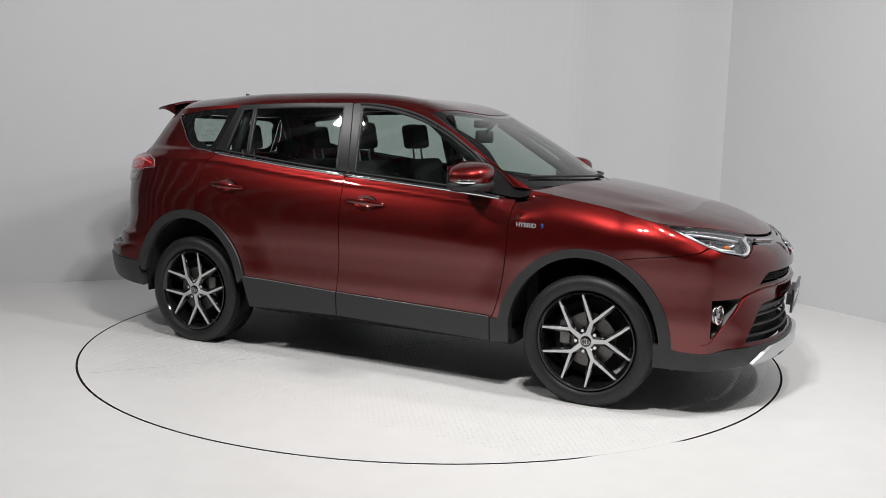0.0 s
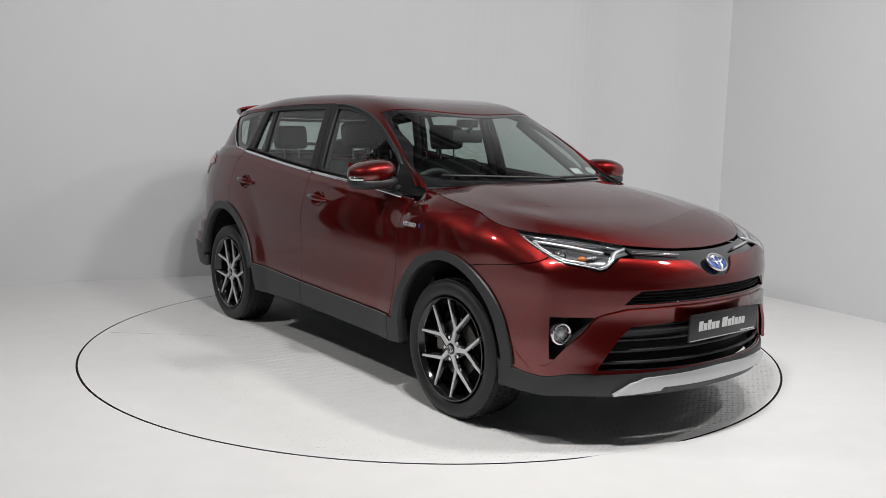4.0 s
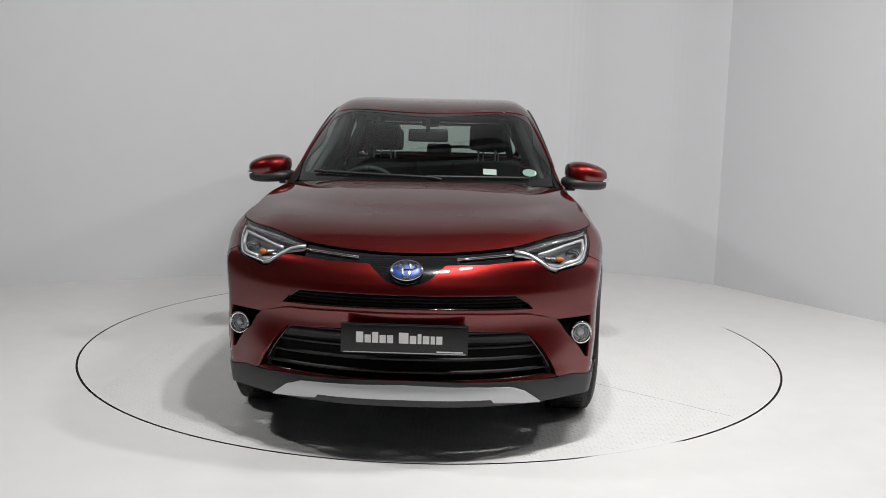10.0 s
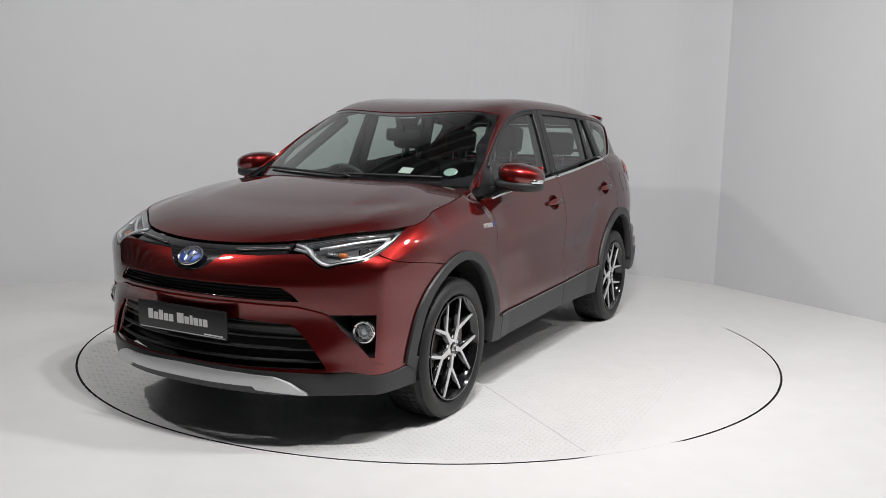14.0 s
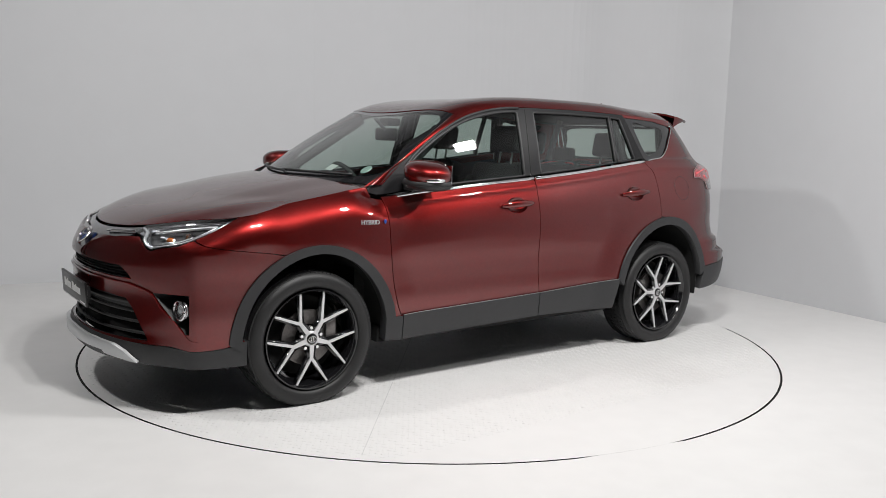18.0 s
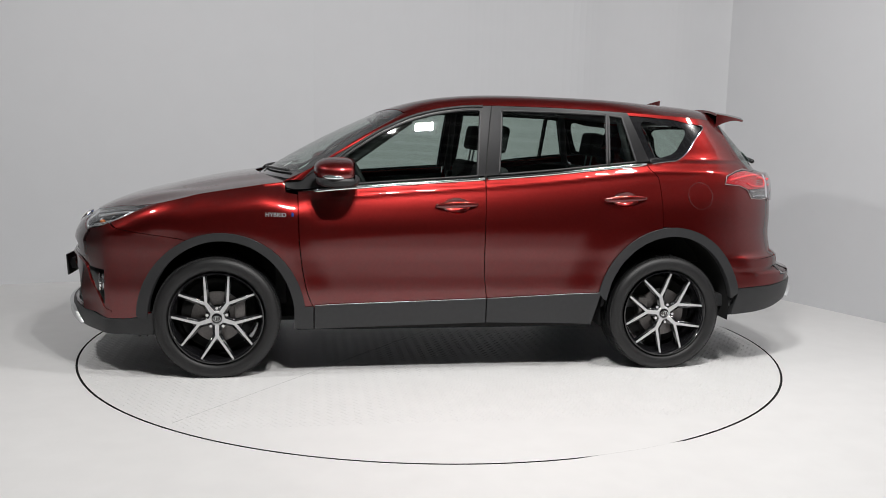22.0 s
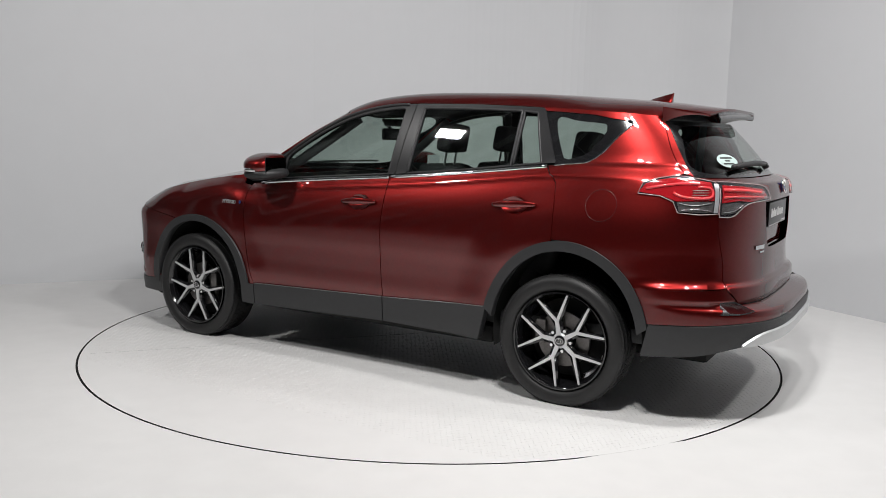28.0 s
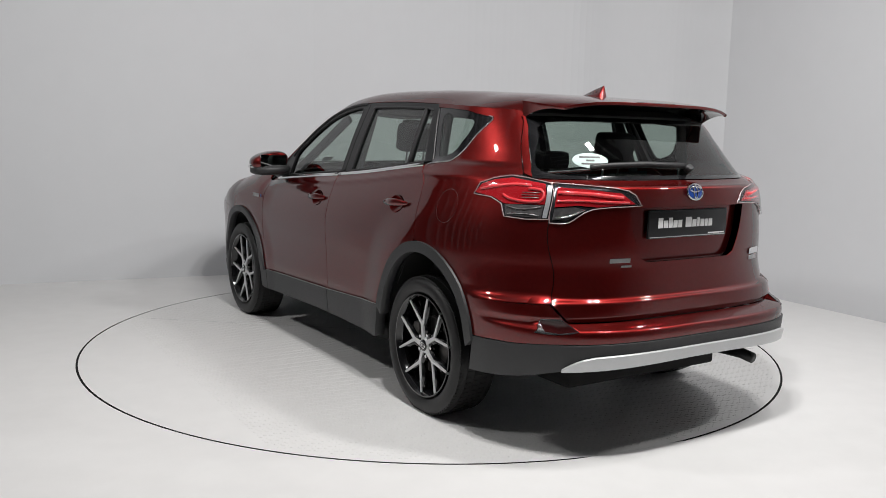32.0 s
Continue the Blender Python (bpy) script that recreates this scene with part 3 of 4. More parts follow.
HEADLINER = material("pale_headliner", (.12, .12, .12), .9, grain=200, bump=.2)
EXHAUST = material("exhaust_steel", (.03, .03, .03), .45, .7, grain=60)
MIRROR = material("mirror_glass", (.8, .81, .82), .02, 1, grain=5, vary=.01)

# ---- glass and pillars of the cabin ----
def screen(u, v, off=0.0):
    yb, yt = .745 * v, .59 * v
    b = Vector((1.13 - .25 * v * v, yb, 1.132 - .012 * v * v))
    xt = roof_front(yt)
    t = Vector((xt, yt, roof(xt, yt) - .003))
    p = b.lerp(t, u)
    bulge = math.sin(math.pi * u)
    return (p.x + .012 * bulge, p.y, p.z + .014 * bulge)


full = straight((0, -1.025), (1, -1.025), (1, 1.025), (0, 1.025), (0, -1.025), step=.04)[:-1]
view = spline([(.1, -.93), (.5, -.945), (.93, -.93), (.94, 0), (.93, .93), (.5, .945), (.1, .93), (.09, 0)], .04, True)
panel("windscreen_border", full, BLACK_GLOSS, car, surf=screen, holes=[view], thick=.006, step=.06, off=-.001)
panel("windscreen", view, GLASS, car, surf=screen, thick=.004, step=.08, off=-.002)


def pillar_a(u, w):
    x = .965 + (.215 - .965) * u
    o = Vector(shell(x, rail(x) + .001))
    i = Vector(screen(u, 1.03))
    p = o.lerp(i, w)
    b = max(0.0, math.sin(math.pi * w)) ** .8 * .009 * (1 - .6 * ease(u, .5, 1))
    return (p.x + b * .4, p.y + b * .4, p.z + b * .85)


loop = straight((0, 0), (1, 0), (1, 1), (0, 1), (0, 0), step=.05)[:-1]
panel("a_pillar", loop, PAINT, car, surf=pillar_a, plan=True, both=True, step=.06)

# door window frames, seals and glass
FRONT_GLASS = join(belt_run(.655, -.160, .014), spline([(-.163, 1.17), (-.178, 1.35), (-.196, 1.54)]), spline([(-.179, 1.548), (-.096, 1.544), (.071, 1.519), (.237, 1.472), (.403, 1.395), (.502, 1.336), (.6, 1.272), (.65, 1.225)]))
MAIN_GLASS = join(belt_run(-.292, -.952, .014), straight((-.958, 1.24), (-.972, 1.535)), spline([(-.975, 1.538), (-.65, 1.547), (-.328, 1.549)]), spline([(-.325, 1.545), (-.31, 1.36), (-.294, 1.19)]))
SMALL_GLASS = join(belt_run(-.972, -1.135, .014), straight((-1.14, 1.262), (-1.072, 1.52)), straight((-1.066, 1.528), (-.988, 1.536), (-.972, 1.24)))
loop = join(belt_run(.90, -.203, .0125), spline([(-.206, 1.15), (-.23, 1.36), (-.262, 1.572)]), rail_run(-.262, .95, -.001), S((.95, 1.08)))
for ob, door in zip(panel("window_frame", loop, PILLAR, None, holes=[FRONT_GLASS], both=True, thick=.03, label="satin grey window frame"), front_doors):
    ob.parent = door
loop = join(belt_run(-.209, -1.222, .0125), straight((-1.222, 1.266), (-1.108, 1.552)), rail_run(-1.108, -.268, -.001), spline([(-.268, 1.572), (-.236, 1.36), (-.211, 1.15)]))
for ob, door in zip(panel("window_frame", loop, PILLAR, None, holes=[MAIN_GLASS, SMALL_GLASS], both=True, thick=.03, label="satin grey window frame"), rear_doors):
    ob.parent = door
for outline, doors in ((FRONT_GLASS, front_doors), (MAIN_GLASS, rear_doors), (SMALL_GLASS, rear_doors)):
    for ob, door in zip(panel("window_pane", outline, GLASS, None, both=True, off=-.012, thick=.004, step=.06), doors):
        ob.parent = door
    for ob, door in zip(bead("window_seal", outline + outline[:1], .008, BLACK, None, -.006), doors):
        ob.parent = door
# quarter windows: a black printed border round the clear glass
outer = join(spline(S(*QUARTER_GLASS)), straight(S((-1.23, 1.25))[0], S((-1.118, 1.538))[0]))
clear_part = spline(S((-1.19, 1.497), (-1.36, 1.484), (-1.475, 1.463), (-1.43, 1.37), (-1.375, 1.312), (-1.262, 1.294)), .03, True)
panel("quarter_window_border", outer, BLACK_GLOSS, car, both=True, holes=[clear_part], off=-.006, thick=.006)
panel("quarter_window", clear_part, GLASS, car, both=True, off=-.007, thick=.004, step=.06)
# bright mouldings
for x0, x1, doors in ((.79, -.196, front_doors), (-.214, -1.19, rear_doors)):
    for ob, door in zip(bead("belt_moulding", belt_run(x0, x1, -.005), .0105, CHROME, None, .002, flat=.7), doors):
        ob.parent = door
bead("quarter_moulding", [(s, z) for s, z in spline(S(*QUARTER_GLASS[:2:-1]))], .004, CHROME, car, .002)
for ob, door in zip(bead("window_seal", spline([(-.21, 1.568), (-.096, 1.563), (.071, 1.538), (.237, 1.491), (.403, 1.414), (.502, 1.355), (.6, 1.291), (.68, 1.222)]), .009, BLACK, None, .001), front_doors):
    ob.parent = door
bead("b_pillar_gap", spline([(-.209, 1.15), (-.233, 1.36), (-.265, 1.572)]), .004, LINER, car, -.002)

# ---- wheel arch flares, sills, bumper trims ----
for name, (cx, cz, rx, rz), (ix, iz), a0, a1 in (("front_arch_flare", FLARE_F, (.405, .452), 3, 172), ("rear_arch_flare", FLARE_R, (.408, .462), 13, 167)):
    outer, inner = arch(cx, cz, rx, rz, a0, a1), arch(cx, cz, ix, iz, a1 + 3, a0 - 4)
    panel(name, join(S(*outer), S(*inner)), GREY_TRIM, car, both=True, off=.014, thick=.05, label="dark grey plastic wheel arch trim")
panel("fender_sill", join(straight((.9, .409), (.9, .285), (.794, .278), (.794, .409), (.9, .409), step=.03)), GREY_TRIM, car, both=True, off=.012, thick=.06)
for ob, door in zip(panel("door_sill", join(straight((.787, .415), (.787, .28), (-.209, .303), (-.209, .446), (.787, .415))), GREY_TRIM, None, both=True, off=.012, thick=.06), front_doors):
    ob.parent = door
for ob, door in zip(panel("door_sill", join(straight((-.217, .446), (-.217, .303), (-.855, .29), (-.905, .478), (-.217, .446))), GREY_TRIM, None, both=True, off=.012, thick=.06), rear_doors):
    ob.parent = door
# pale bead along each sill's top, put in for the edge's highlight
for pts, doors in ((straight((.787, .418), (-.209, .449)), front_doors), (straight((-.217, .449), (-.9, .481)), rear_doors)):
    for ob, door in zip(bead("sill_highlight", pts, .0022, STEEL, None, .0115), doors):
        ob.parent = door
trim_top = spline([(1.60, .378), (1.66, .343), (1.75, .337), (1.9, .357), (2.0, .352), (2.2, .36), (2.45, .368)])
trim_low = spline([(2.45, .262), (2.2, .258), (2.05, .256), (1.85, .255), (1.7, .25), (1.60, .252)])
loop = join(trim_top, [mf(q) for q in trim_top[::-1]], [mf(q) for q in trim_low[::-1]], trim_low)
panel("front_lower_trim", loop, GREY_TRIM, car, off=.008, thick=.06, label="dark grey plastic lower bumper")
skid = straight((2.05, .268), (2.115, .318), (2.17, .338), (2.45, .352)), straight((2.45, .303), (2.235, .299), (2.225, .284), (2.05, .264))
loop = join(skid[0], [mf(q) for q in skid[0][::-1]], [mf(q) for q in skid[1][::-1]], skid[1])
panel("front_skid_plate", loop, SILVER, car, off=.026, thick=.05, label="silver painted skid plate")
mr = mirror_s
rear_top = S((-1.742, .674)) + spline([(-1.49, .668), (-1.7, .677), (-1.858, .683)]) + straight((-1.858, .683), (-1.951, .603), (-2.3, .603))
rear_low = spline([(-2.3, .537), (-2.1, .535), (-1.857, .528), (-1.65, .512)]) + S((-1.80, .50))
refl = [(-1.765, .572), (-1.835, .62), (-1.92, .62), (-1.945, .583), (-1.85, .571)]
refl_hole = join(straight(*refl, refl[0], step=.03))
loop = join(rear_top, [mr(q) for q in rear_top[::-1]], [mr(q) for q in S(*arch(*FLARE_R, 164, 144))[::-1]], [mr(q) for q in rear_low[::-1]], rear_low, S(*arch(*FLARE_R, 164, 144)))
panel("rear_bumper", loop, PAINT, car, holes=[refl_hole, [mr(q) for q in refl_hole]], thick=.02, step=.014)
panel("rear_reflector", refl_hole, DARK_RED, car, both=True, off=.001, thick=.006, step=.03, label="red and clear bumper reflector")
bead("reflector_edge", refl_hole + refl_hole[:1], .003, SMOKE, car, .0)
tri = join(straight((-1.77, .574), (-1.833, .616), (-1.86, .573), (-1.77, .574), step=.03))
panel("reflector_lens", tri, BOWL, car, both=True, off=.004, thick=.003, step=.03)
low_edge = spline([(-2.3, .442), (-2.1, .43), (-1.88, .41), (-1.7, .365), (-1.49, .335)])
loop = join([(s, z - .004) for s, z in rear_low[::-1]], [mr((s, z - .004)) for s, z in rear_low], [mr(q) for q in low_edge[::-1]], low_edge)
panel("rear_lower_trim", loop, GREY_TRIM, car, off=.008, thick=.05, label="dark grey plastic lower bumper")
rs = spline([(-1.885, .424), (-1.935, .455), (-2.004, .478), (-2.15, .487), (-2.3, .49)]), spline([(-2.3, .442), (-2.1, .43), (-1.885, .416)])
loop = join(rs[0], [mr(q) for q in rs[0][::-1]], [mr(q) for q in rs[1][::-1]], rs[1])
panel("rear_skid_plate", loop, SILVER, car, off=.024, thick=.05, label="silver painted skid plate")

# ---- nose: grille, intakes, lamps ----
top = edge_of_hood(2.175, 2.45, .006)
low = [(2.45, .77), (2.425, .776), (2.398, .81), (2.37, .848), (2.26, .852), (2.175, .865)]
loop = join(top, [mf(q) for q in top[::-1]], [mf(q) for q in straight(*low)[::-1]], straight(*low))
panel("grille_band", loop, BLACK_GLOSS, car, off=-.007, thick=.03)
bead("chrome_strip", spline([(2.172, .890), (2.26, .882), (2.345, .872)]), .006, CHROME, car, .002)
def grown(loop, by):
    c = np.mean(loop, axis=0)
    return [tuple(c + (np.array(q) - c) * by) for q in loop]
grilles = [panel("upper_grille", grown(upper_hole, 1.02), LINER, car, off=-.05, thick=.0), panel("lower_grille", grown(lower_hole, 1.02), LINER, car, off=-.06, thick=.0)]
for z, s0, off in ((.715, 2.14, -.022), (.70, 2.125, -.022), (.685, 2.108, -.022)):
    bead("slat", straight((s0, z), (4.9 - s0, z), step=.05), .0045, LINER, grilles[0], off, both=False)
for z, s0, off, r in ((.55, 2.105, -.02, .016), (.505, 2.075, -.018, .008), (.455, 2.04, -.016, .008), (.405, 2.012, -.012, .008)):
    bead("slat", straight((s0, z), (4.9 - s0, z), step=.05), r, BLACK, grilles[1], off, both=False)
for hole in (upper_hole, lower_hole):
    pts = hole + hole[:1]
    bead("intake_edge", pts, .005, BLACK_GLOSS, car, -.012, both=False)
panel("intake_brow", join(straight((2.45, .576), (2.12, .562), (2.085, .52), (2.45, .53)), [mf(q) for q in straight((2.45, .576), (2.12, .562), (2.085, .52), (2.45, .53))[::-1]]), GREY_TRIM, car, off=-.012, thick=.02)
def behind(s, z):
    x, y, z = shell(s, z)
    return (x - .135, y - math.copysign(.006, y), z)


for hole in (fog_hole, [mf(q) for q in fog_hole[::-1]]):
    pocket = panel("fog_pocket", hole, BLACK, car, surf=behind, thick=0, step=.04)
    bm = bmesh.new()
    rows = [[bm.verts.new(f(*q)) for q in hole] for f in (shell, behind)]
    for k in range(len(hole)):
        j = (k + 1) % len(hole)
        bm.faces.new((rows[0][k], rows[0][j], rows[1][j], rows[1][k]))
    part("pocket_wall", bm, BLACK, pocket)
wing_up = straight((2.45, .655), (2.3, .655), (2.12, .648)) + spline([(2.10, .645), (1.99, .610), (1.935, .54), (1.86, .48), (1.80, .425), (1.765, .398), (1.72, .385)])
wing_low = spline([(1.72, .372), (1.85, .362), (1.978, .362)]) + spline([(1.982, .368), (2.03, .447), (2.088, .532), (2.125, .572)]) + straight((2.3, .584), (2.45, .584))
loop = join(wing_up, wing_low, [mf(q) for q in wing_low[::-1]], [mf(q) for q in wing_up[::-1]])


LAMP_RING = join(edge_of_hood(1.74, 2.165, .005), spline([(2.165, .893), (2.1, .881), (2.056, .856), (2.026, .83), (2.0, .822), (1.957, .836), (1.855, .854), (1.818, .88), (1.783, .912), (1.745, .96)]))
LAMP_CELL = spline([(2.13, .912), (2.0, .935), (1.86, .949), (1.775, .957), (1.79, .925), (1.825, .893), (1.865, .868), (1.95, .848), (2.0, .836), (2.03, .848), (2.065, .876), (2.1, .896)], .025, True)
LAMP_BAND = straight((2.07, .900), (1.95, .924), (1.86, .936), (1.80, .941)) + straight((1.80, .941), (1.812, .915), (1.838, .889)) + straight((1.838, .889), (1.88, .871), (1.955, .856))
def puffed(s, z):
    """The bumper's moulded band, crowned along its middle."""
    p, n = skin(s, z)
    k = ease(min(s, 4.9 - s), 1.8, 2.08)
    return tuple(p + n * (.004 + .008 * k + .022 * k * ease(z, .64, .40)))


panel("bumper_winglet", loop, PAINT, car, surf=puffed, thick=.014, step=.02)
for sgn in (1, -1):
    m = Matrix.Translation((1.965, .768 * sgn, .536)) @ Vector((.95, .24 * sgn, 0)).normalized().to_track_quat("Z", "Y").to_matrix().to_4x4()
    fog = disc("fog_lamp", m @ pose(0, 0, -.02), .046, .046, .02, BOWL, car, "round fog lamp with chrome ring")
    hoop("bezel", m @ pose(0, 0, .008), .045, .045, .0065, CHROME, fog)
    disc("bulb", m @ pose(0, 0, .0), .018, .018, .004, BRIGHT, fog, dome=.006)
    disc("lens", m @ pose(0, 0, .008), .042, .042, .002, LENS, fog, dome=.008)
    # headlamps: a bright surround about a dark cell, behind a clear lens
    flip = (lambda q: q) if sgn > 0 else mf
    order = (lambda L: L) if sgn > 0 else (lambda L: [mf(q) for q in L[::-1]])
    lamp_ = panel("headlamp", order(HEADLAMP), LAMP_SHELL, car, off=-.045, thick=-.04, label="clear headlamp with chrome light guide")
    panel("lens", order(HEADLAMP), LENS, lamp_, off=.001, thick=.004, step=.03)
    panel("surround", order(LAMP_RING), BOWL, lamp_, off=-.014, thick=.028, step=.025, holes=[order(LAMP_CELL)], label="bright silver lamp surround")
    tube([skin(*flip(q), -.010)[0] for q in LAMP_CELL + LAMP_CELL[:1]], .003, CHROME, "cell_edge", lamp_)
    tube([skin(*flip(q), -.009)[0] for q in spline([(2.165, .908), (2.11, .895), (2.07, .869), (2.035, .84), (2.0, .829)])], .008, BRIGHT, "light_guide", lamp_, 8, 1, "bright chrome light guide")
    tube([skin(*flip(q), -.010)[0] for q in spline([(2.0, .829), (1.95, .842), (1.862, .86), (1.826, .886), (1.79, .918), (1.755, .955)])], .004, BRIGHT, "lower_strip", lamp_)
    tube([skin(*flip(q), -.010)[0] for q in [(s, hood_edge(s) - .016) for s in np.linspace(1.76, 2.14, 16)]], .005, CHROME, "upper_strip", lamp_)
    tube([skin(*flip(q), -.016)[0] for q in LAMP_BAND], .0075, BRIGHT, "inner_band", lamp_, 8, 1, "bright silver band round the dark cell")
    m = frame_at(*flip((1.885, .906)), -.040)
    d = (Vector((1, .25 * sgn, 0))).normalized()
    m = Matrix.Translation(m.translation) @ d.to_track_quat("Z", "Y").to_matrix().to_4x4()
    disc("projector", m, .034, .026, .018, BLACK_GLOSS, lamp_, "dark projector lamp with clear lens", dome=-.004)
    # chrome bowl added behind the lens to catch a bright glint
    disc("glint_bowl", m @ pose(0, 0, .016), .024, .018, .003, CHROME, lamp_, dome=-.008)
    hoop("projector_ring", m @ pose(0, 0, .018), .030, .022, .0025, CHROME, lamp_)
    disc("projector_lens", m @ pose(0, 0, .014), .028, .021, .004, LENS, lamp_, dome=.016)
    disc("indicator", frame_at(*flip((1.968, .888)), -.036), .020, .015, .01, AMBER, lamp_, "amber indicator bulb", dome=.008)
    for k in range(4):
        disc("facet", frame_at(*flip((1.997 + .013 * k, .892 + .0015 * k)), -.034), .0065, .014, .006, BOWL, lamp_, "clear faceted reflector", dome=.004)
# badges: a bright oval ring on blue
for s, z, r, off in ((2.45, .826, 1.0, .006), (-2.3, 1.163, .78, .004)):
    m = frame_at(s, z, off)
    badge = disc("badge", m, .064 * r, .046 * r, .006, BLUE, car, "oval chrome and blue badge", dome=.003)
    hoop("rim", m @ pose(0, 0, .006), .064 * r, .046 * r, .006 * r, CHROME, badge)
    hoop("inner_ring", m @ pose(0, .016 * r, .009), .042 * r, .016 * r, .005 * r, CHROME, badge)
    hoop("upright_ring", m @ pose(0, 0, .009), .016 * r, .038 * r, .005 * r, CHROME, badge)
# plates, with bars for their writing
for s, z, off, w in ((2.45, .557, .04, .53), (-2.3, 1.02, -.034, .52)):
    m = frame_at(s, z, off)
    plate = slab("number_plate", m, w, .128, .012, PLATE, car, "black plate with pale lettering bars", .004)
    slab("plate_bracket", m @ pose(0, 0, -.026), w * .8, .06, .026, BLACK, plate)
    x = -.2
    for wide, high in ((.030, .046), (.026, .034), (.025, .046), (.026, .034), (.025, .034), (0, 0), (.040, .046), (.027, .034), (.016, .042), (.027, .034), (.018, .034), (.025, .034)):
        if wide:
            slab("writing_bar", m @ pose(x + wide / 2, .006 - (.046 - high) / 2, .012), wide, high, .0012, WHITE, plate)
        x += wide + (.0055 if wide else .018)
    slab("writing_bar", m @ pose(.19, -.05, .012), .11, .006, .0012, WHITE, plate)
    slab("plate_edge", m @ pose(0, -.058, .012), w - .02, .0035, .002, SILVER, plate)
    slab("plate_edge", m @ pose(0, .060, .012), w - .02, .0025, .002, SMOKE, plate)

# ---- tail ----
LAMP_RIM = material("clear_lamp_rim", (.5, .36, .36), .22, .1, 1, grain=60, vary=.25)
RL = join(straight(*TAIL_LAMP, TAIL_LAMP[0], step=.03))
tails = panel("tail_lamp", RL, SMOKE, car, both=True, off=.002, thick=.02, label="red tail lamp with clear lower lens")
inner_l = join(left_cut, [(-1.849, 1.035)])
inners = panel("tailgate_lamp", inner_l, SMOKE, car, both=True, off=.002, thick=.02, label="red tailgate lamp with bright bar")


def lamp_panel(name, pts, mat, owners, off, label=""):
    """A piece inside the tail lamps, on both sides."""
    for ob, o in zip(panel(name, join(straight(*pts, pts[0], step=.03)), mat, None, both=True, off=off, thick=.004, step=.03, label=label), owners):
        ob.parent = o


def lamp_bar(name, pts, radius, mat, owners, off, label="", flat=1.0):
    for ob, o in zip(bead(name, spline(pts), radius, mat, None, off, label=label, flat=flat), owners):
        ob.parent = o


lamp_panel("red_lens", [(-1.503, 1.141), (-1.528, 1.181), (-1.6, 1.202), (-1.69, 1.213), (-1.814, 1.192), (-1.814, 1.108), (-1.645, 1.102), (-1.588, 1.128)], RED_LENS, tails, .005, "deep red outer lens")
lamp_panel("red_lens", [(-1.857, 1.182), (-1.98, 1.177), (-2.115, 1.162), (-2.16, 1.116), (-2.03, 1.102), (-1.95, 1.108), (-1.857, 1.098)], RED_LENS, inners, .005, "deep red inner lens")
lamp_panel("clear_lens", [(-1.662, 1.053), (-1.648, 1.099), (-1.812, 1.104), (-1.812, 1.05)], CLEAR_LAMP, tails, .005)
lamp_panel("clear_lens", [(-1.859, 1.042), (-1.92, 1.045), (-1.99, 1.09), (-1.94, 1.1), (-1.859, 1.092)], CLEAR_LAMP, inners, .005)
lamp_panel("white_bar", [(-1.817, 1.05), (-1.817, 1.186), (-1.836, 1.184), (-1.836, 1.05)], BRIGHT, tails, .008, "pale clear light bar")
lamp_bar("light_bar", [(-1.53, 1.158), (-1.6, 1.176), (-1.68, 1.186), (-1.745, 1.184)], .007, RED_BAR, tails, .006, "bright red light bar")
lamp_bar("light_bar", [(-1.632, 1.142), (-1.66, 1.126), (-1.72, 1.117), (-1.79, 1.12), (-1.805, 1.142), (-1.79, 1.168), (-1.735, 1.172)], .0065, RED_BAR, tails, .006, "curved bright red light guide")
lamp_bar("light_bar", [(-1.862, 1.16), (-1.98, 1.158), (-2.12, 1.144)], .0085, RED_BAR, inners, .006, "bright red light bar")
lamp_bar("light_bar", [(-1.862, 1.124), (-1.96, 1.128), (-2.14, 1.122)], .0055, RED_BAR, inners, .006, "bright red light bar")
for z in (1.132, 1.143, 1.154):
    lamp_bar("lens_rib", [(-1.71, z), (-1.785, z + .002)], .0016, STEEL, tails, .007)
lamp_bar("lens_rib", [(-1.67, 1.06), (-1.74, 1.066), (-1.805, 1.058)], .003, CHROME, tails, .008)
lamp_bar("lens_rib", [(-1.66, 1.092), (-1.72, 1.082), (-1.8, 1.096)], .0022, STEEL, tails, .008)
lamp_bar("lens_rib", [(-1.87, 1.053), (-1.925, 1.06), (-1.98, 1.09)], .003, CHROME, inners, .008)
for outline, owners in ((RL, tails), (inner_l, inners)):
    for ob, o in zip(bead("lamp_edge", outline + outline[:1], .0022, LAMP_RIM, None, .005), owners):
        ob.parent = o
    for ob, o in zip(panel("lens_cover", outline, LENS, None, both=True, off=.0135, thick=.006, step=.03), owners):
        ob.parent = o
strip = join(spline([(-1.745, 1.238), (-1.74, 1.35), (-1.776, 1.466), (-1.77, 1.495)]), [(-1.79, 1.497)], spline([(-1.797, 1.45), (-1.78, 1.35), (-1.782, 1.222)]))
panel("tailgate_pillar", strip, PAINT, car, both=True)
gl = spline([(-1.786, 1.22), (-1.784, 1.35), (-1.801, 1.45), (-1.795, 1.497)])
hole = spline([(-1.83, 1.25), (-1.845, 1.4), (-1.9, 1.468), (-2.3, 1.478), (-2.7, 1.468), (-2.755, 1.4), (-2.77, 1.25), (-2.3, 1.236)], .03, True)
loop = join(gl, straight((-1.795, 1.497), (-2.805, 1.497)), [mr(q) for q in gl[::-1]], straight((-2.814, 1.22), (-1.786, 1.22)))
panel("rear_window_border", loop, BLACK_GLOSS, car, holes=[hole], off=-.004, thick=.006)
panel("rear_window", hole, GLASS, car, off=-.005, thick=.004, step=.06)
oval = disc("window_sticker", frame_at(-2.075, 1.297, .0015), .085, .042, .001, PALE, car, "pale oval sticker with dark writing bars")
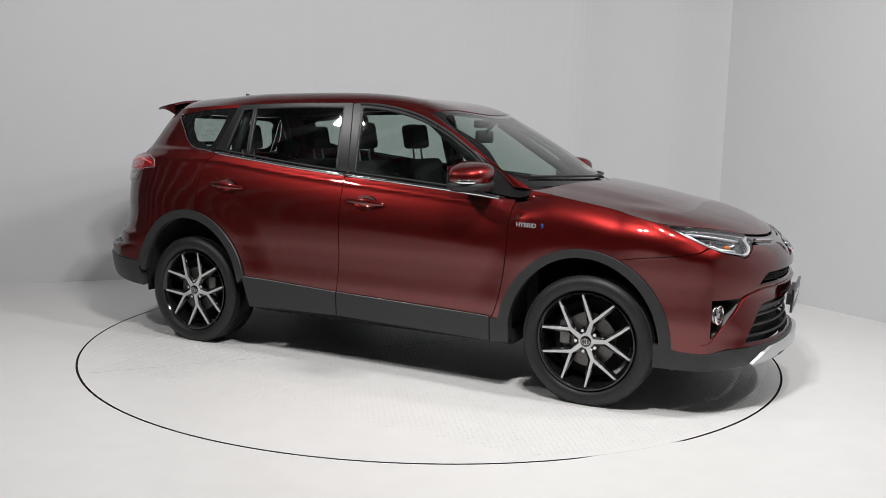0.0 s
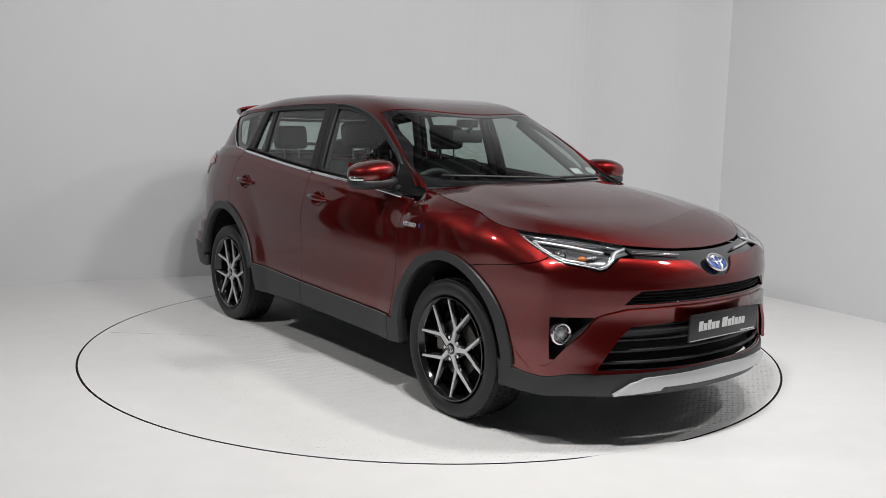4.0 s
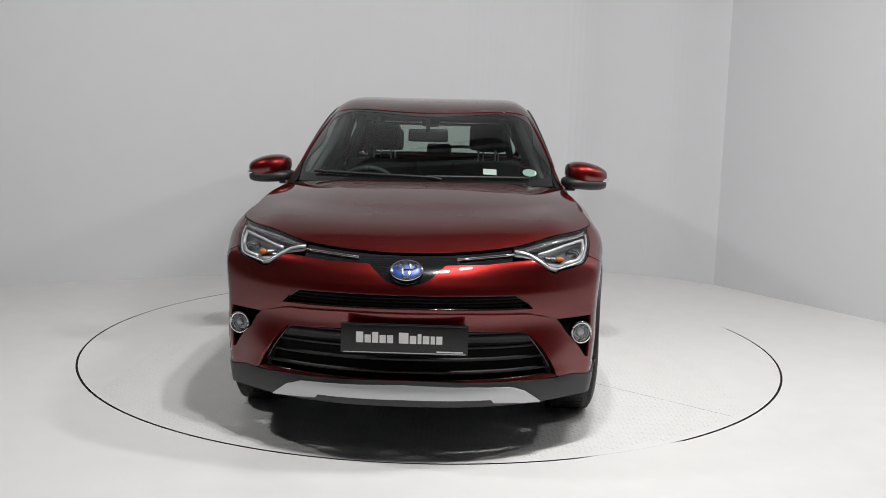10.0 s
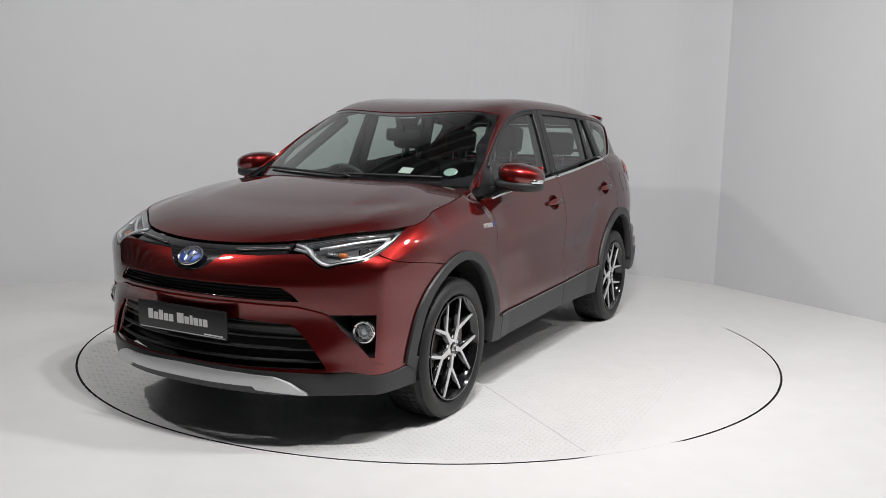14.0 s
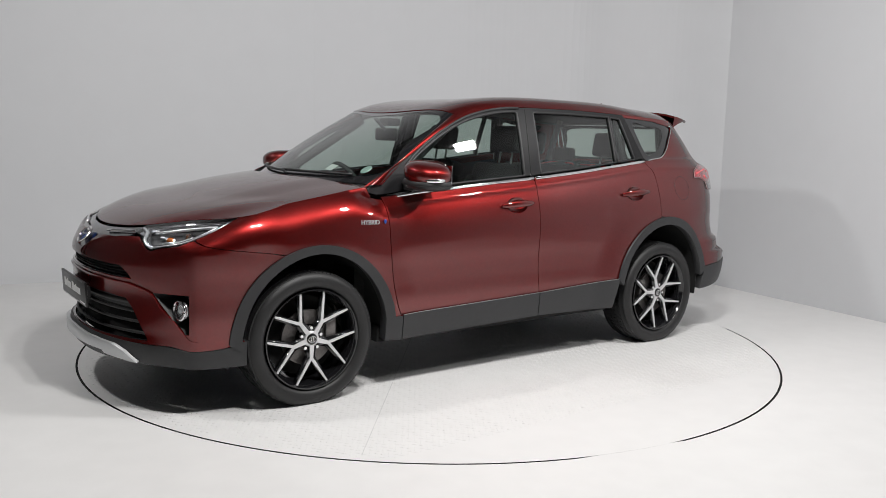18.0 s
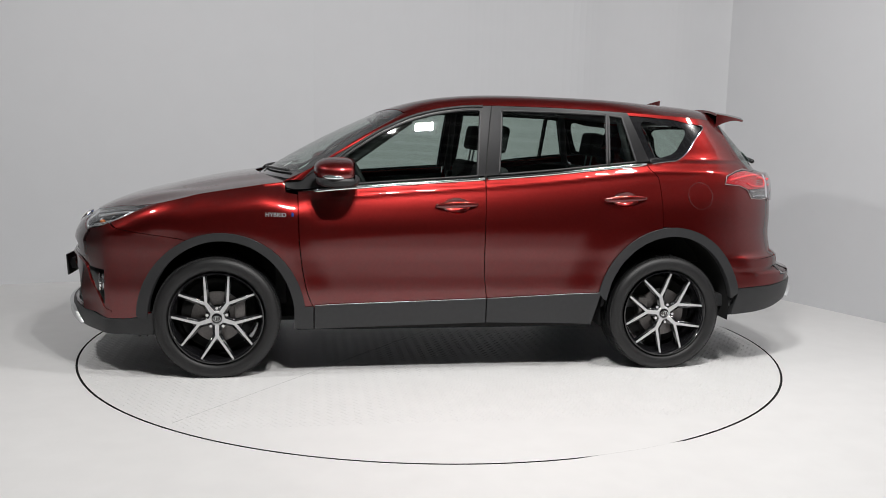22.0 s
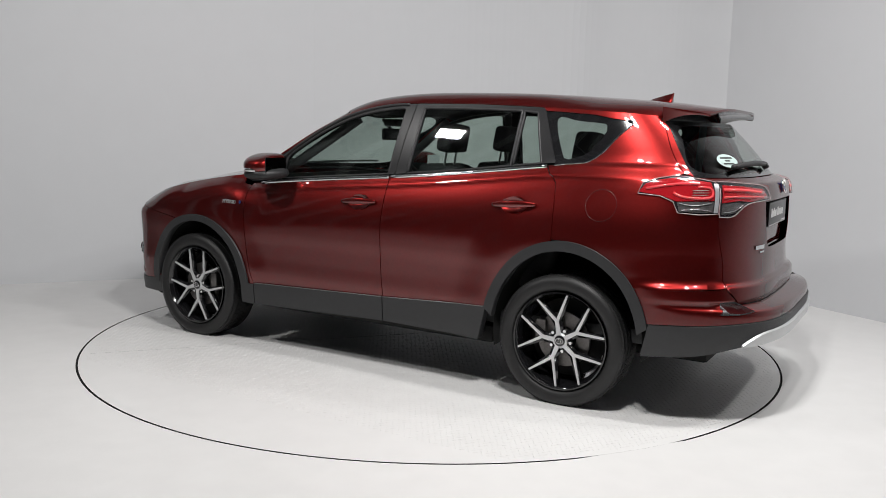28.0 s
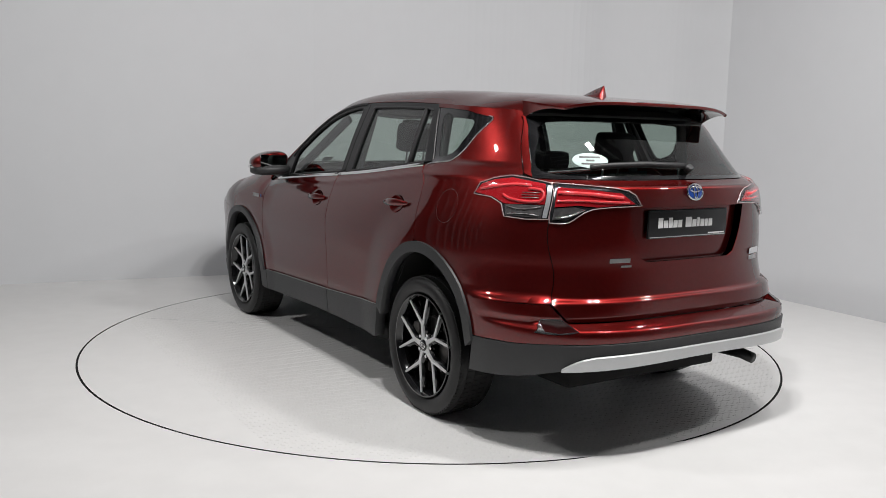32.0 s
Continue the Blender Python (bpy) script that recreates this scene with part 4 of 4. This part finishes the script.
for y, w in ((.018, .1), (0, .04), (-.018, .09)):
    slab("writing_bar", frame_at(-2.075, 1.297, .0028) @ pose(0, y, 0), w, .009, .0008, PLATE, oval)
# rear wiper, spoiler, aerial, exhaust
wp = tube([skin(s, z, .02)[0] for s, z in spline([(-2.31, 1.268), (-2.24, 1.274), (-2.14, 1.266), (-2.06, 1.256)])], .014, BLACK, "rear_wiper", car)
disc("pivot", frame_at(-2.32, 1.258, .0), .022, .018, .03, BLACK, wp)


def wing(u, v):
    """The roof spoiler: u from its root to its tip, v across."""
    y = (.615 - .07 * u * u) * v
    x = -1.725 - .268 * u + .05 * v ** 4 * u
    z = roof(-1.72, 0) - .034 * abs(v) ** 5 - .028 * u - .004 * u * u + .003
    return (x, y, z)


def wing_under(u, v):
    x, y, z = wing(u, v)
    return (x, y, z - .014 - (.046 + .028 * abs(v) ** 6) * (1 - u) ** 2.2)


loop = straight((0, -1), (1, -1), (1, 1), (0, 1), (0, -1), step=.05)[:-1]
spoiler = panel("roof_spoiler", loop, PAINT, car, surf=lambda a, b: wing(a, b), plan=False, thick=.014, step=.06, label="red roof spoiler over the rear window")
bm = bmesh.new()
grid_ = [[bm.verts.new(wing_under(i / 8, -.98 + 1.96 * j / 30)) for j in range(31)] for i in range(9)]
for i in range(8):
    for j in range(30):
        bm.faces.new((grid_[i][j], grid_[i][j + 1], grid_[i + 1][j + 1], grid_[i + 1][j]))
part("underside", bm, BLACK_GLOSS, spoiler)
for v in (-1, 1):
    bm = bmesh.new()
    ends = [(bm.verts.new(wing(i / 8, v)), bm.verts.new(wing_under(i / 8, v * .98))) for i in range(9)]
    for a, b in zip(ends, ends[1:]):
        bm.faces.new((a[0], b[0], b[1], a[1]))
    part("end_cap", bm, PAINT, spoiler)
bm = bmesh.new()
box(bm, -1.968, 0, 1.562, .012, .26, .016, .003)
part("brake_light", bm, SMOKE, spoiler, "long high brake light")
bm = bmesh.new()
rows = []
for i in range(9):
    u = i / 8
    h = .062 * u ** .9
    rows.append([(-1.445 - .15 * u, -.02 - .012 * (u > .4), 0), (-1.445 - .15 * u - .012 * u, 0, h), (-1.445 - .15 * u, .02, 0)])
rows = [[bm.verts.new((x, y, roof(max(x, -1.7), 0) - .004 + z)) for x, y, z in r] for r in rows]
for a, b in zip(rows, rows[1:]):
    bm.faces.new((a[0], a[1], b[1], b[0]))
    bm.faces.new((a[1], a[2], b[2], b[1]))
bm.faces.new(rows[-1])
part("roof_aerial", bm, PAINT, car, "red shark-fin aerial")
tube([(-2.0, -.46, .34), (-2.2, -.46, .345), (-2.27, -.46, .335)], .027, EXHAUST, "exhaust_pipe", car, 16)
# tailgate lettering: bars for the maker's name, one readable word
for s, z, w, h in ((-2.118, .868, .105, .02), (-2.135, .842, .055, .009)):
    slab("badge_bar", frame_at(s, z, .001), w, h, .003, CHROME, car)
slab("badge_bar", frame_at(-2.565, .862, .001), .12, .03, .003, CHROME, car)
writing("HYBRID", .03, BRIGHT, car, frame_at(-2.572, .828, .002), name="model_lettering")
# ---- flank details ----
for sgn in (1, -1):
    p, n = skin(.992, .931, .001)
    m = frame_at(.992, .931, .001)
    if sgn < 0:
        q = m.translation
        n2 = Vector((n.x, -n.y, n.z))
        up = (Vector((0, 0, 1)) - n2 * n2.z).normalized()
        m = Matrix.Translation((q.x, -q.y, q.z)) @ Matrix((up.cross(n2), up, n2)).transposed().to_4x4()
    word = writing("HYBRID", .033, SILVER, car, m @ pose(-.01, 0, 0) @ pose(0, 0, 0, 0, 0, -1), name="side_lettering", label="small chrome lettering")
    disc("drop", m @ pose(.082, .002, 0), .007, .012, .003, BLUE, word)
for (x0, x1, z), doors in zip(HANDLES, (front_doors, rear_doors)):
    xm = (x0 + x1) / 2

    def cup(a, b):
        r = ((a - xm) / .078) ** 2 + ((b - z - .004) / .046) ** 2
        return tuple(skin(a, b, -.026 * max(0.0, 1 - r) ** .7)[0])

    for ob, door in zip(panel("handle_cup", cup_edge(x0, x1, z), PAINT, None, surf=cup, both=True, thick=0, step=.012), doors):
        ob.parent = door
    line = [skin(x, z + .012 * (x0 - x) / (x0 - x1), .010 + .020 * math.sin(math.pi * (x0 - x) / (x0 - x1)))[0] for x in np.linspace(x0, x1, 20)]
    a = tube(line, .02, PAINT, "door_handle", None, 12, .5, slim=.6)
    for ob, door in zip((a, mirrored(a)), doors):
        ob.parent = door
tube([skin(at_x(-1.52 + .079 * math.cos(k * math.pi / 20), 1.065 + .079 * math.sin(k * math.pi / 20)), 1.065 + .079 * math.sin(k * math.pi / 20), .0)[0] for k in range(41)], .0013, DARK_RED, "fuel_flap_gap", car)

# door mirrors
for sgn, door in ((1, front_doors[0]), (-1, front_doors[1])):
    bm = bmesh.new()
    bmesh.ops.create_uvsphere(bm, u_segments=28, v_segments=16, radius=1)
    for v in bm.verts:
        x, y, z = v.co
        x, y, z = (spow(c, .74) for c in (x, y, z))
        taper = 1 - .22 * max(0, y)
        v.co = (.662 + .108 * x * taper + (.035 * x if x > 0 else .0), (.945 + .124 * y), 1.184 + .067 * z * taper - .014 * y)
        if v.co.x < .585:
            v.co.x = .585
    bm.transform(Matrix.Diagonal((1, sgn, 1, 1)))
    bmesh.ops.recalc_face_normals(bm, faces=bm.faces)
    mir = part("door_mirror", bm, PAINT, car, "red mirror housing with chrome indicator")
    mir.location = (-.012, -.006 * sgn, .004)
    bm = bmesh.new()
    bmesh.ops.create_uvsphere(bm, u_segments=28, v_segments=12, radius=1)
    for v in bm.verts:
        x, y, z = (spow(c, .7) for c in v.co)
        v.co = (.672 + .122 * x * (1 - .12 * max(0, y)), .932 + .133 * y, 1.128 + .038 * z - .006 * y)
    bm.transform(Matrix.Diagonal((1, sgn, 1, 1)))
    bmesh.ops.recalc_face_normals(bm, faces=bm.faces)
    part("lower_shell", bm, BLACK, mir)
    tube([(.69 + .09 * math.cos(a), sgn * (.935 + .134 * math.sin(a)), 1.15) for a in np.linspace(.8, 2.3, 14)], .012, CHROME, "indicator_strip", mir, 8, .7)
    bm = bmesh.new()
    box(bm, .584, .94 * sgn, 1.175, .004, .185, .105, .0)
    part("mirror_glass", bm, MIRROR, mir)
    bm = bmesh.new()
    box(bm, .70, .82 * sgn, 1.098, .07, .12, .03, .01)
    part("mirror_arm", bm, GREY_TRIM, mir)
# wipers and cowl
def on_screen(y, u, off):
    v = y / (.735 - .15 * u)
    p = Vector(screen(u, v))
    return p + Vector((.5, 0, .85)) * off
tube([on_screen(y, .03, .012) for k, y in enumerate(np.linspace(.1, -.58, 10) * 1.0)][:1] + [on_screen(y, u, .014) for y, u in zip(np.linspace(.05, -.62, 12), np.linspace(.05, .09, 12))], .008, BLACK, "windscreen_wiper", car, 6)
tube([on_screen(y, u, .014) for y, u in zip(np.linspace(.58, .02, 12), np.linspace(.065, .06, 12))], .008, BLACK, "windscreen_wiper", car, 6)
cow = [(1.16 - .2 * (y / .75) ** 2, y) for y in np.linspace(-.74, .74, 30)]
cow2 = [(1.08 - .24 * (y / .75) ** 2, y) for y in np.linspace(.72, -.72, 30)]
panel("cowl_cover", join(cow, cow2), BLACK, car, surf=lambda a, b: (a, b, hood(a, b) - .022), plan=True, thick=.01, step=.05)
# stickers inside the windscreen
for y, u, w, h, rnd in ((.36, .17, .075, .055, 0), (.585, .17, .04, .036, 1)):
    p = on_screen(y, u, -.012)
    d = (on_screen(y, u + .1, 0) - on_screen(y, u, 0)).normalized()
    n = Vector((.55, .05, .83)).normalized()
    x_ = d.cross(n).normalized()
    m = Matrix.Translation(p) @ Matrix((x_, d, x_.cross(d))).transposed().to_4x4()
    if rnd:
        disc("windscreen_sticker", m, w, h, .001, PALE, car, "round pale paper disc")
    else:
        slab("windscreen_sticker", m, w, h, .001, WHITE, car, "white paper slip")

# ---- wheels ----
TYRE = [(.259, .085), (.267, .104), (.285, .118), (.312, .120), (.332, .112), (.344, .098), (.349, .08), (.350, .03), (.350, -.03), (.349, -.08), (.344, -.098), (.33, -.112), (.30, -.118), (.262, -.104), (.25, -.085)]


def spoke(bm, a, r0, r1, w0, w1, y0, y1, deep):
    """One flat machined arm from r0 to r1 in the direction a."""
    d, t = Vector((math.cos(a[0]), 0, math.sin(a[0]))), None
    p, q = Vector((r0 * math.cos(a[0]), y0, r0 * math.sin(a[0]))), Vector((r1 * math.cos(a[1]), y1, r1 * math.sin(a[1])))
    d = (q - p).normalized()
    t = d.cross(Vector((0, 1, 0))).normalized()
    k = Vector((0, -deep, 0))
    vs = [bm.verts.new(v) for v in (p - t * w0, p + t * w0, q + t * w1, q - t * w1, p - t * w0 + k, p + t * w0 + k, q + t * w1 + k, q - t * w1 + k)]
    for f in ((0, 1, 2, 3), (4, 7, 6, 5), (0, 4, 5, 1), (1, 5, 6, 2), (2, 6, 7, 3), (3, 7, 4, 0)):
        bm.faces.new([vs[i] for i in f])


def wheel(x, side, phase):
    ob = new("wheel")
    ob.parent = car
    ob.matrix_basis = pose(x, .785 * side, .343, 0, 0, 0 if side > 0 else 180)
    tagged(ob, "black and machined alloy wheel with road tyre")
    bm = lathe(TYRE, 96)
    bmesh.ops.recalc_face_normals(bm, faces=bm.faces)
    part("tyre", bm, RUBBER, ob)
    # tread blocks and sidewall ribs as rings and lugs on the shoulder
    bm = bmesh.new()
    for k in range(96):
        for y, w in ((.088, .026), (-.088, .026)):
            a = 2 * math.pi * k / 96
            m = Matrix.Rotation(-a, 4, "Y") @ Matrix.Translation((.3445, y, 0)) @ Matrix.Rotation(radians(8), 4, "X")
            bmesh.ops.create_cube(bm, size=1, matrix=m @ Matrix.Diagonal((.0085, w, .0185, 1)))
    for y in (-.045, 0, .045):
        for k in range(72):
            a = 2 * math.pi * (k + y * 5) / 72
            m = Matrix.Rotation(-a, 4, "Y") @ Matrix.Translation((.349, y, 0))
            bmesh.ops.create_cube(bm, size=1, matrix=m @ Matrix.Diagonal((.008, .034, .026, 1)))
    part("tread", bm, RUBBER, ob, smooth=False)
    bm = lathe([(.2605, .1125), (.254, .113), (.248, .104), (.240, .088), (.230, .05), (.22, -.09), (.252, -.1)], 72)
    bmesh.ops.recalc_face_normals(bm, faces=bm.faces)
    part("rim", bm, BLACK_GLOSS, ob, "gloss black rim with machined spokes")
    bright, dark = bmesh.new(), bmesh.new()
    for k in range(5):
        a = radians(phase + 72 * k)
        spoke(bright, (a, a), .03, .115, .0125, .009, .098, .092, .012)
        spoke(dark, (a, a), .04, .118, .028, .02, .090, .084, .03)
        for d in (-1, 1):
            e = a + d * radians(20.5)
            spoke(bright, (a + d * radians(2.5), e), .108, .2485, .0078, .005, .092, .101, .01)
            spoke(dark, (a + d * radians(3), e), .10, .2485, .017, .0125, .085, .094, .028)
    part("machined_spokes", bright, ALLOY, ob, "bright machined spoke faces", smooth=False)
    part("spoke_sides", dark, BLACK_GLOSS, ob)
    bm = lathe([(.001, .096), (.036, .096), (.041, .092), (.042, .06)], 40)
    bmesh.ops.recalc_face_normals(bm, faces=bm.faces)
    part("hub", bm, ALLOY, ob)
    disc("centre_cap", Matrix.Translation((0, .095, 0)) @ Matrix.Rotation(radians(-90), 4, "X"), .029, .029, .006, BLACK_GLOSS, ob, dome=.001)
    hoop("cap_ring", Matrix.Translation((0, .102, 0)) @ Matrix.Rotation(radians(-90), 4, "X"), .021, .015, .0022, CHROME, ob)
    hoop("cap_ring", Matrix.Translation((0, .102, 0)) @ Matrix.Rotation(radians(-90), 4, "X"), .007, .014, .002, CHROME, ob)
    for k in range(5):
        a = radians(phase + 36 + 72 * k)
        bm = bmesh.new()
        bmesh.ops.create_cone(bm, segments=6, radius1=.0105, radius2=.009, depth=.02, cap_ends=True, matrix=Matrix.Translation((.057 * math.cos(a), .082, .057 * math.sin(a))) @ Matrix.Rotation(radians(-90), 4, "X"))
        part("wheel_nut", bm, CHROME, ob, smooth=False)
    bm = lathe([(.07, .03), (.07, .045), (.145, .045), (.145, .028), (.07, .028)], 48)
    bmesh.ops.recalc_face_normals(bm, faces=bm.faces)
    part("brake_disc", bm, BRAKE, ob)
    bm = bmesh.new()
    box(bm, -.125 * side if x > 0 else .125 * side, .03, .03, .06, .08, .13, .015)
    part("brake_caliper", bm, BRAKE, ob)
    bm = lathe([(.001, -.02), (.21, -.02)], 40)
    part("inner_shield", bm, LINER, ob)


# the last number turns the spokes about the hub, in degrees
wheel(1.33, 1, 270)
wheel(-1.33, 1, 293)
wheel(1.33, -1, 248)
wheel(-1.33, -1, 262)
# wheel housings, underbody, mud flaps
for x, (cx, cz, rx, rz) in ((1.33, FLARE_F), (-1.33, FLARE_R)):
    for side in (1, -1):
        bm = bmesh.new()
        rows = []
        for y in (.862, .5):
            rows.append([bm.verts.new((cx + (rx - .045) * math.cos(radians(a)), y * side, cz + (rz - .03) * math.sin(radians(a)))) for a in range(-12, 193, 8)])
        for k in range(len(rows[0]) - 1):
            bm.faces.new((rows[0][k], rows[0][k + 1], rows[1][k + 1], rows[1][k]))
        bm.faces.new(rows[1])
        part("wheel_housing", bm, LINER, car)
        if x < 0:
            continue
        bm = bmesh.new()
        box(bm, x + .43 if x > 0 else x - .455, .78 * side, .262, .012, .1, .06, .004)
        part("mud_flap", bm, BLACK, car)
bm = bmesh.new()
box(bm, 0, 0, .30, 1.8, 1.62, .10, .02)
box(bm, 0, 0, .30, 4.0, 1.0, .12, .02)
part("underbody", bm, LINER, car)
# unseen dark box, added to stop light showing through the panel gaps
bm = bmesh.new()
box(bm, 1.55, 0, .58, 1.0, 1.0, .5, .05)
part("engine_bay_filler", bm, LINER, car)
bm = bmesh.new()
box(bm, -1.95, -.1, .45, .3, 1.0, .12, .05)
part("rear_silencer", bm, LINER, car)

# ---- cabin ----
bm = bmesh.new()
box(bm, -.6, 0, .40, 2.9, 1.56, .08, .02)
part("cabin_floor", bm, DASH, car)
bm = bmesh.new()
box(bm, .98, 0, .75, .06, 1.5, .7)
part("bulkhead", bm, LINER, car)
def dash_top(a, b):
    return (a, b, 1.075 - .05 * ease(a, .62, .40) - .35 * ease(a, .45, .36) - .02 * (b / .7) ** 2 + .03 * ease(abs(b + .36), .25, .1) * ease(a, .75, .5))
panel("dashboard", straight((.36, -.70), (1.0, -.70), (1.0, .70), (.36, .70), (.36, -.70), step=.06)[:-1], DASH, car, surf=dash_top, plan=True, thick=.03, step=.05)
wheel_pose = Matrix.Translation((.42, -.37, 1.02)) @ Matrix.Rotation(radians(-62), 4, "Y")
steer = hoop("steering_wheel", wheel_pose, .185, .185, .016, DASH, car, "black leather steering wheel")
bm = bmesh.new()
box(bm, 0, 0, -.01, .14, .13, .05, .02)
box(bm, 0, 0, -.005, .03, .36, .016, .005)
box(bm, -.09, 0, -.005, .18, .035, .016, .005)
bm.transform(wheel_pose)
part("steering_hub", bm, DASH, steer)
tube([(.43, -.37, 1.0), (.72, -.37, .92)], .03, DASH, "steering_column", steer, 10)


def cushion(bm, x, y, z, sx, sy, sz, lean=0.0):
    """A padded block with soft edges."""
    return box(bm, x, y, z, sx, sy, sz, min(sx, sy, sz) * .36, Matrix.Rotation(radians(lean), 4, "Y"), 4)


def seat(name, x, y, wide, heads, back_z=.98, back_h=.62):
    ob = new(name)
    ob.parent = car
    tagged(ob, "black cloth car seat with headrest")
    bm = cushion(bmesh.new(), x + .18, y, .66, .52, wide, .18, -5)
    part("cushion", bm, CLOTH, ob)
    bm = cushion(bmesh.new(), x - .14, y, back_z - .02, .15, wide, back_h, -14)
    if wide < .7:
        for d in (-1, 1):
            cushion(bm, x - .10, y + d * wide * .42, back_z - .05, .15, .1, back_h * .8, -14)
    part("backrest", bm, CLOTH, ob)
    for hy in heads:
        bm = cushion(bmesh.new(), x - .245, hy, back_z + back_h / 2 + .135, .1, .25, .17, -10)
        part("headrest", bm, CLOTH, ob)
        for d in (-.06, .06):
            tube([(x - .215, hy + d, back_z + back_h / 2 - .05), (x - .24, hy + d, back_z + back_h / 2 + .1)], .0065, SILVER, "headrest_post", ob, 8)


seat("front_seat", -.12, .37, .5, (.37,), .93, .62)
seat("front_seat", -.12, -.37, .5, (-.37,), .93, .62)
seat("rear_seat", -1.02, 0, 1.32, (.42, -.42), .93, .56)
bm = bmesh.new()
box(bm, -1.22, 0, 1.27, .08, .2, .1, .03)
part("middle_headrest", bm, CLOTH, car)
# headliner, inner roof, pillars and door trims
panel("headliner", join([(roof_front(y) - .06, y) for y in np.linspace(-.54, .54, 20)], [(x, roof_half(x) - .04) for x in np.linspace(.2, -1.7, 30)], [(x, -roof_half(x) + .04) for x in np.linspace(-1.7, .2, 30)]), HEADLINER, car,
      surf=lambda a, b: (a, b, roof(a, b) - .03), plan=True, thick=.02, step=.12)
loop = join(belt_run(.86, -.19, -.01), straight((-.19, .5), (.8, .47), (.86, 1.04)))
for ob, door in zip(panel("door_trim", loop, DASH, None, both=True, off=-.07, thick=.0, step=.08), front_doors):
    ob.parent = door
loop = join(belt_run(-.22, -1.2, -.01), straight((-1.24, .95), (-.95, .55), (-.22, .5), (-.22, 1.1)))
for ob, door in zip(panel("door_trim", loop, DASH, None, both=True, off=-.07, thick=.0, step=.08), rear_doors):
    ob.parent = door
for ends in (((-.23, .73, 1.1), (-.25, .60, 1.55)), ((-1.15, .70, 1.2), (-1.08, .60, 1.54)), ((-1.62, .60, 1.2), (-1.66, .52, 1.53)), ((.80, .70, 1.08), (.22, .545, 1.485))):
    ob = tube([ends[0], tuple((a + b) / 2 for a, b in zip(*ends)), ends[1]], .032, DASH, "pillar_trim", car, 10, .7)
    mirrored(ob)
bm = bmesh.new()
box(bm, -1.62, 0, .85, .7, 1.1, .5, .06)
part("luggage_space", bm, LINER, car)
bm = bmesh.new()
box(bm, .345, -.014, 1.388, .03, .25, .08, .018, segments=3)
mirror_in = part("interior_mirror", bm, BLACK, car)
tube([(.35, -.014, 1.41), (.43, -.014, 1.49)], .012, BLACK, "mirror_stem", mirror_in)
bm = bmesh.new()
box(bm, .33, 0, 1.468, .1, .11, .05, .015)
part("sensor_housing", bm, BLACK, car)

# ---- raised tread plate on the turntable ----
def tread():
    pitch, verts, faces = .034, [], []
    n = int(TABLE_R / pitch) + 1
    for i in range(-n, n + 1):
        for j in range(-n, n + 1):
            x, y = (i + .5 * (j % 2)) * pitch, j * pitch * .75
            if x * x + y * y > (TABLE_R - .05) ** 2:
                continue
            a = radians(45 if (i + j) % 2 else -45)
            c, s = math.cos(a), math.sin(a)
            k = len(verts)
            for u, v, w in ((-.0145, 0, .0), (0, -.006, .0), (.0145, 0, .0), (0, .006, .0), (-.007, 0, .0017), (.007, 0, .0017)):
                verts.append((x + u * c - v * s, y + u * s + v * c, w + .0002))
            faces += [(k, k + 1, k + 5, k + 4), (k + 1, k + 2, k + 5), (k + 2, k + 3, k + 4, k + 5), (k + 3, k, k + 4)]
    return mesh_object("tread_pattern", verts, faces, FLOOR, turntable, smooth=False)


tagged(tread(), kind="stuff")
# the joint between the deck's two plates
bm = bmesh.new()
box(bm, 0, 0, .0007, 4.38, .002, .0014)
bm.transform(Matrix.Translation((.106, -.086, 0)) @ Matrix.Rotation(radians(50.8), 4, "Z"))
part("plate_seam", bm, SEAM, turntable, smooth=False)


def motions():
    rows = []
    for k in range(65):
        t, a = k / 2, heading(k / 2)
        turn = pose(0, 0, 0, 0, 0, a)
        rows.append((t, turn @ pose(.0244, -.0192, 0)))
    walk(car, rows)
    walk(turntable, [(k / 2, pose(0, 0, 0, 0, 0, heading(k / 2))) for k in range(65)])


motions()
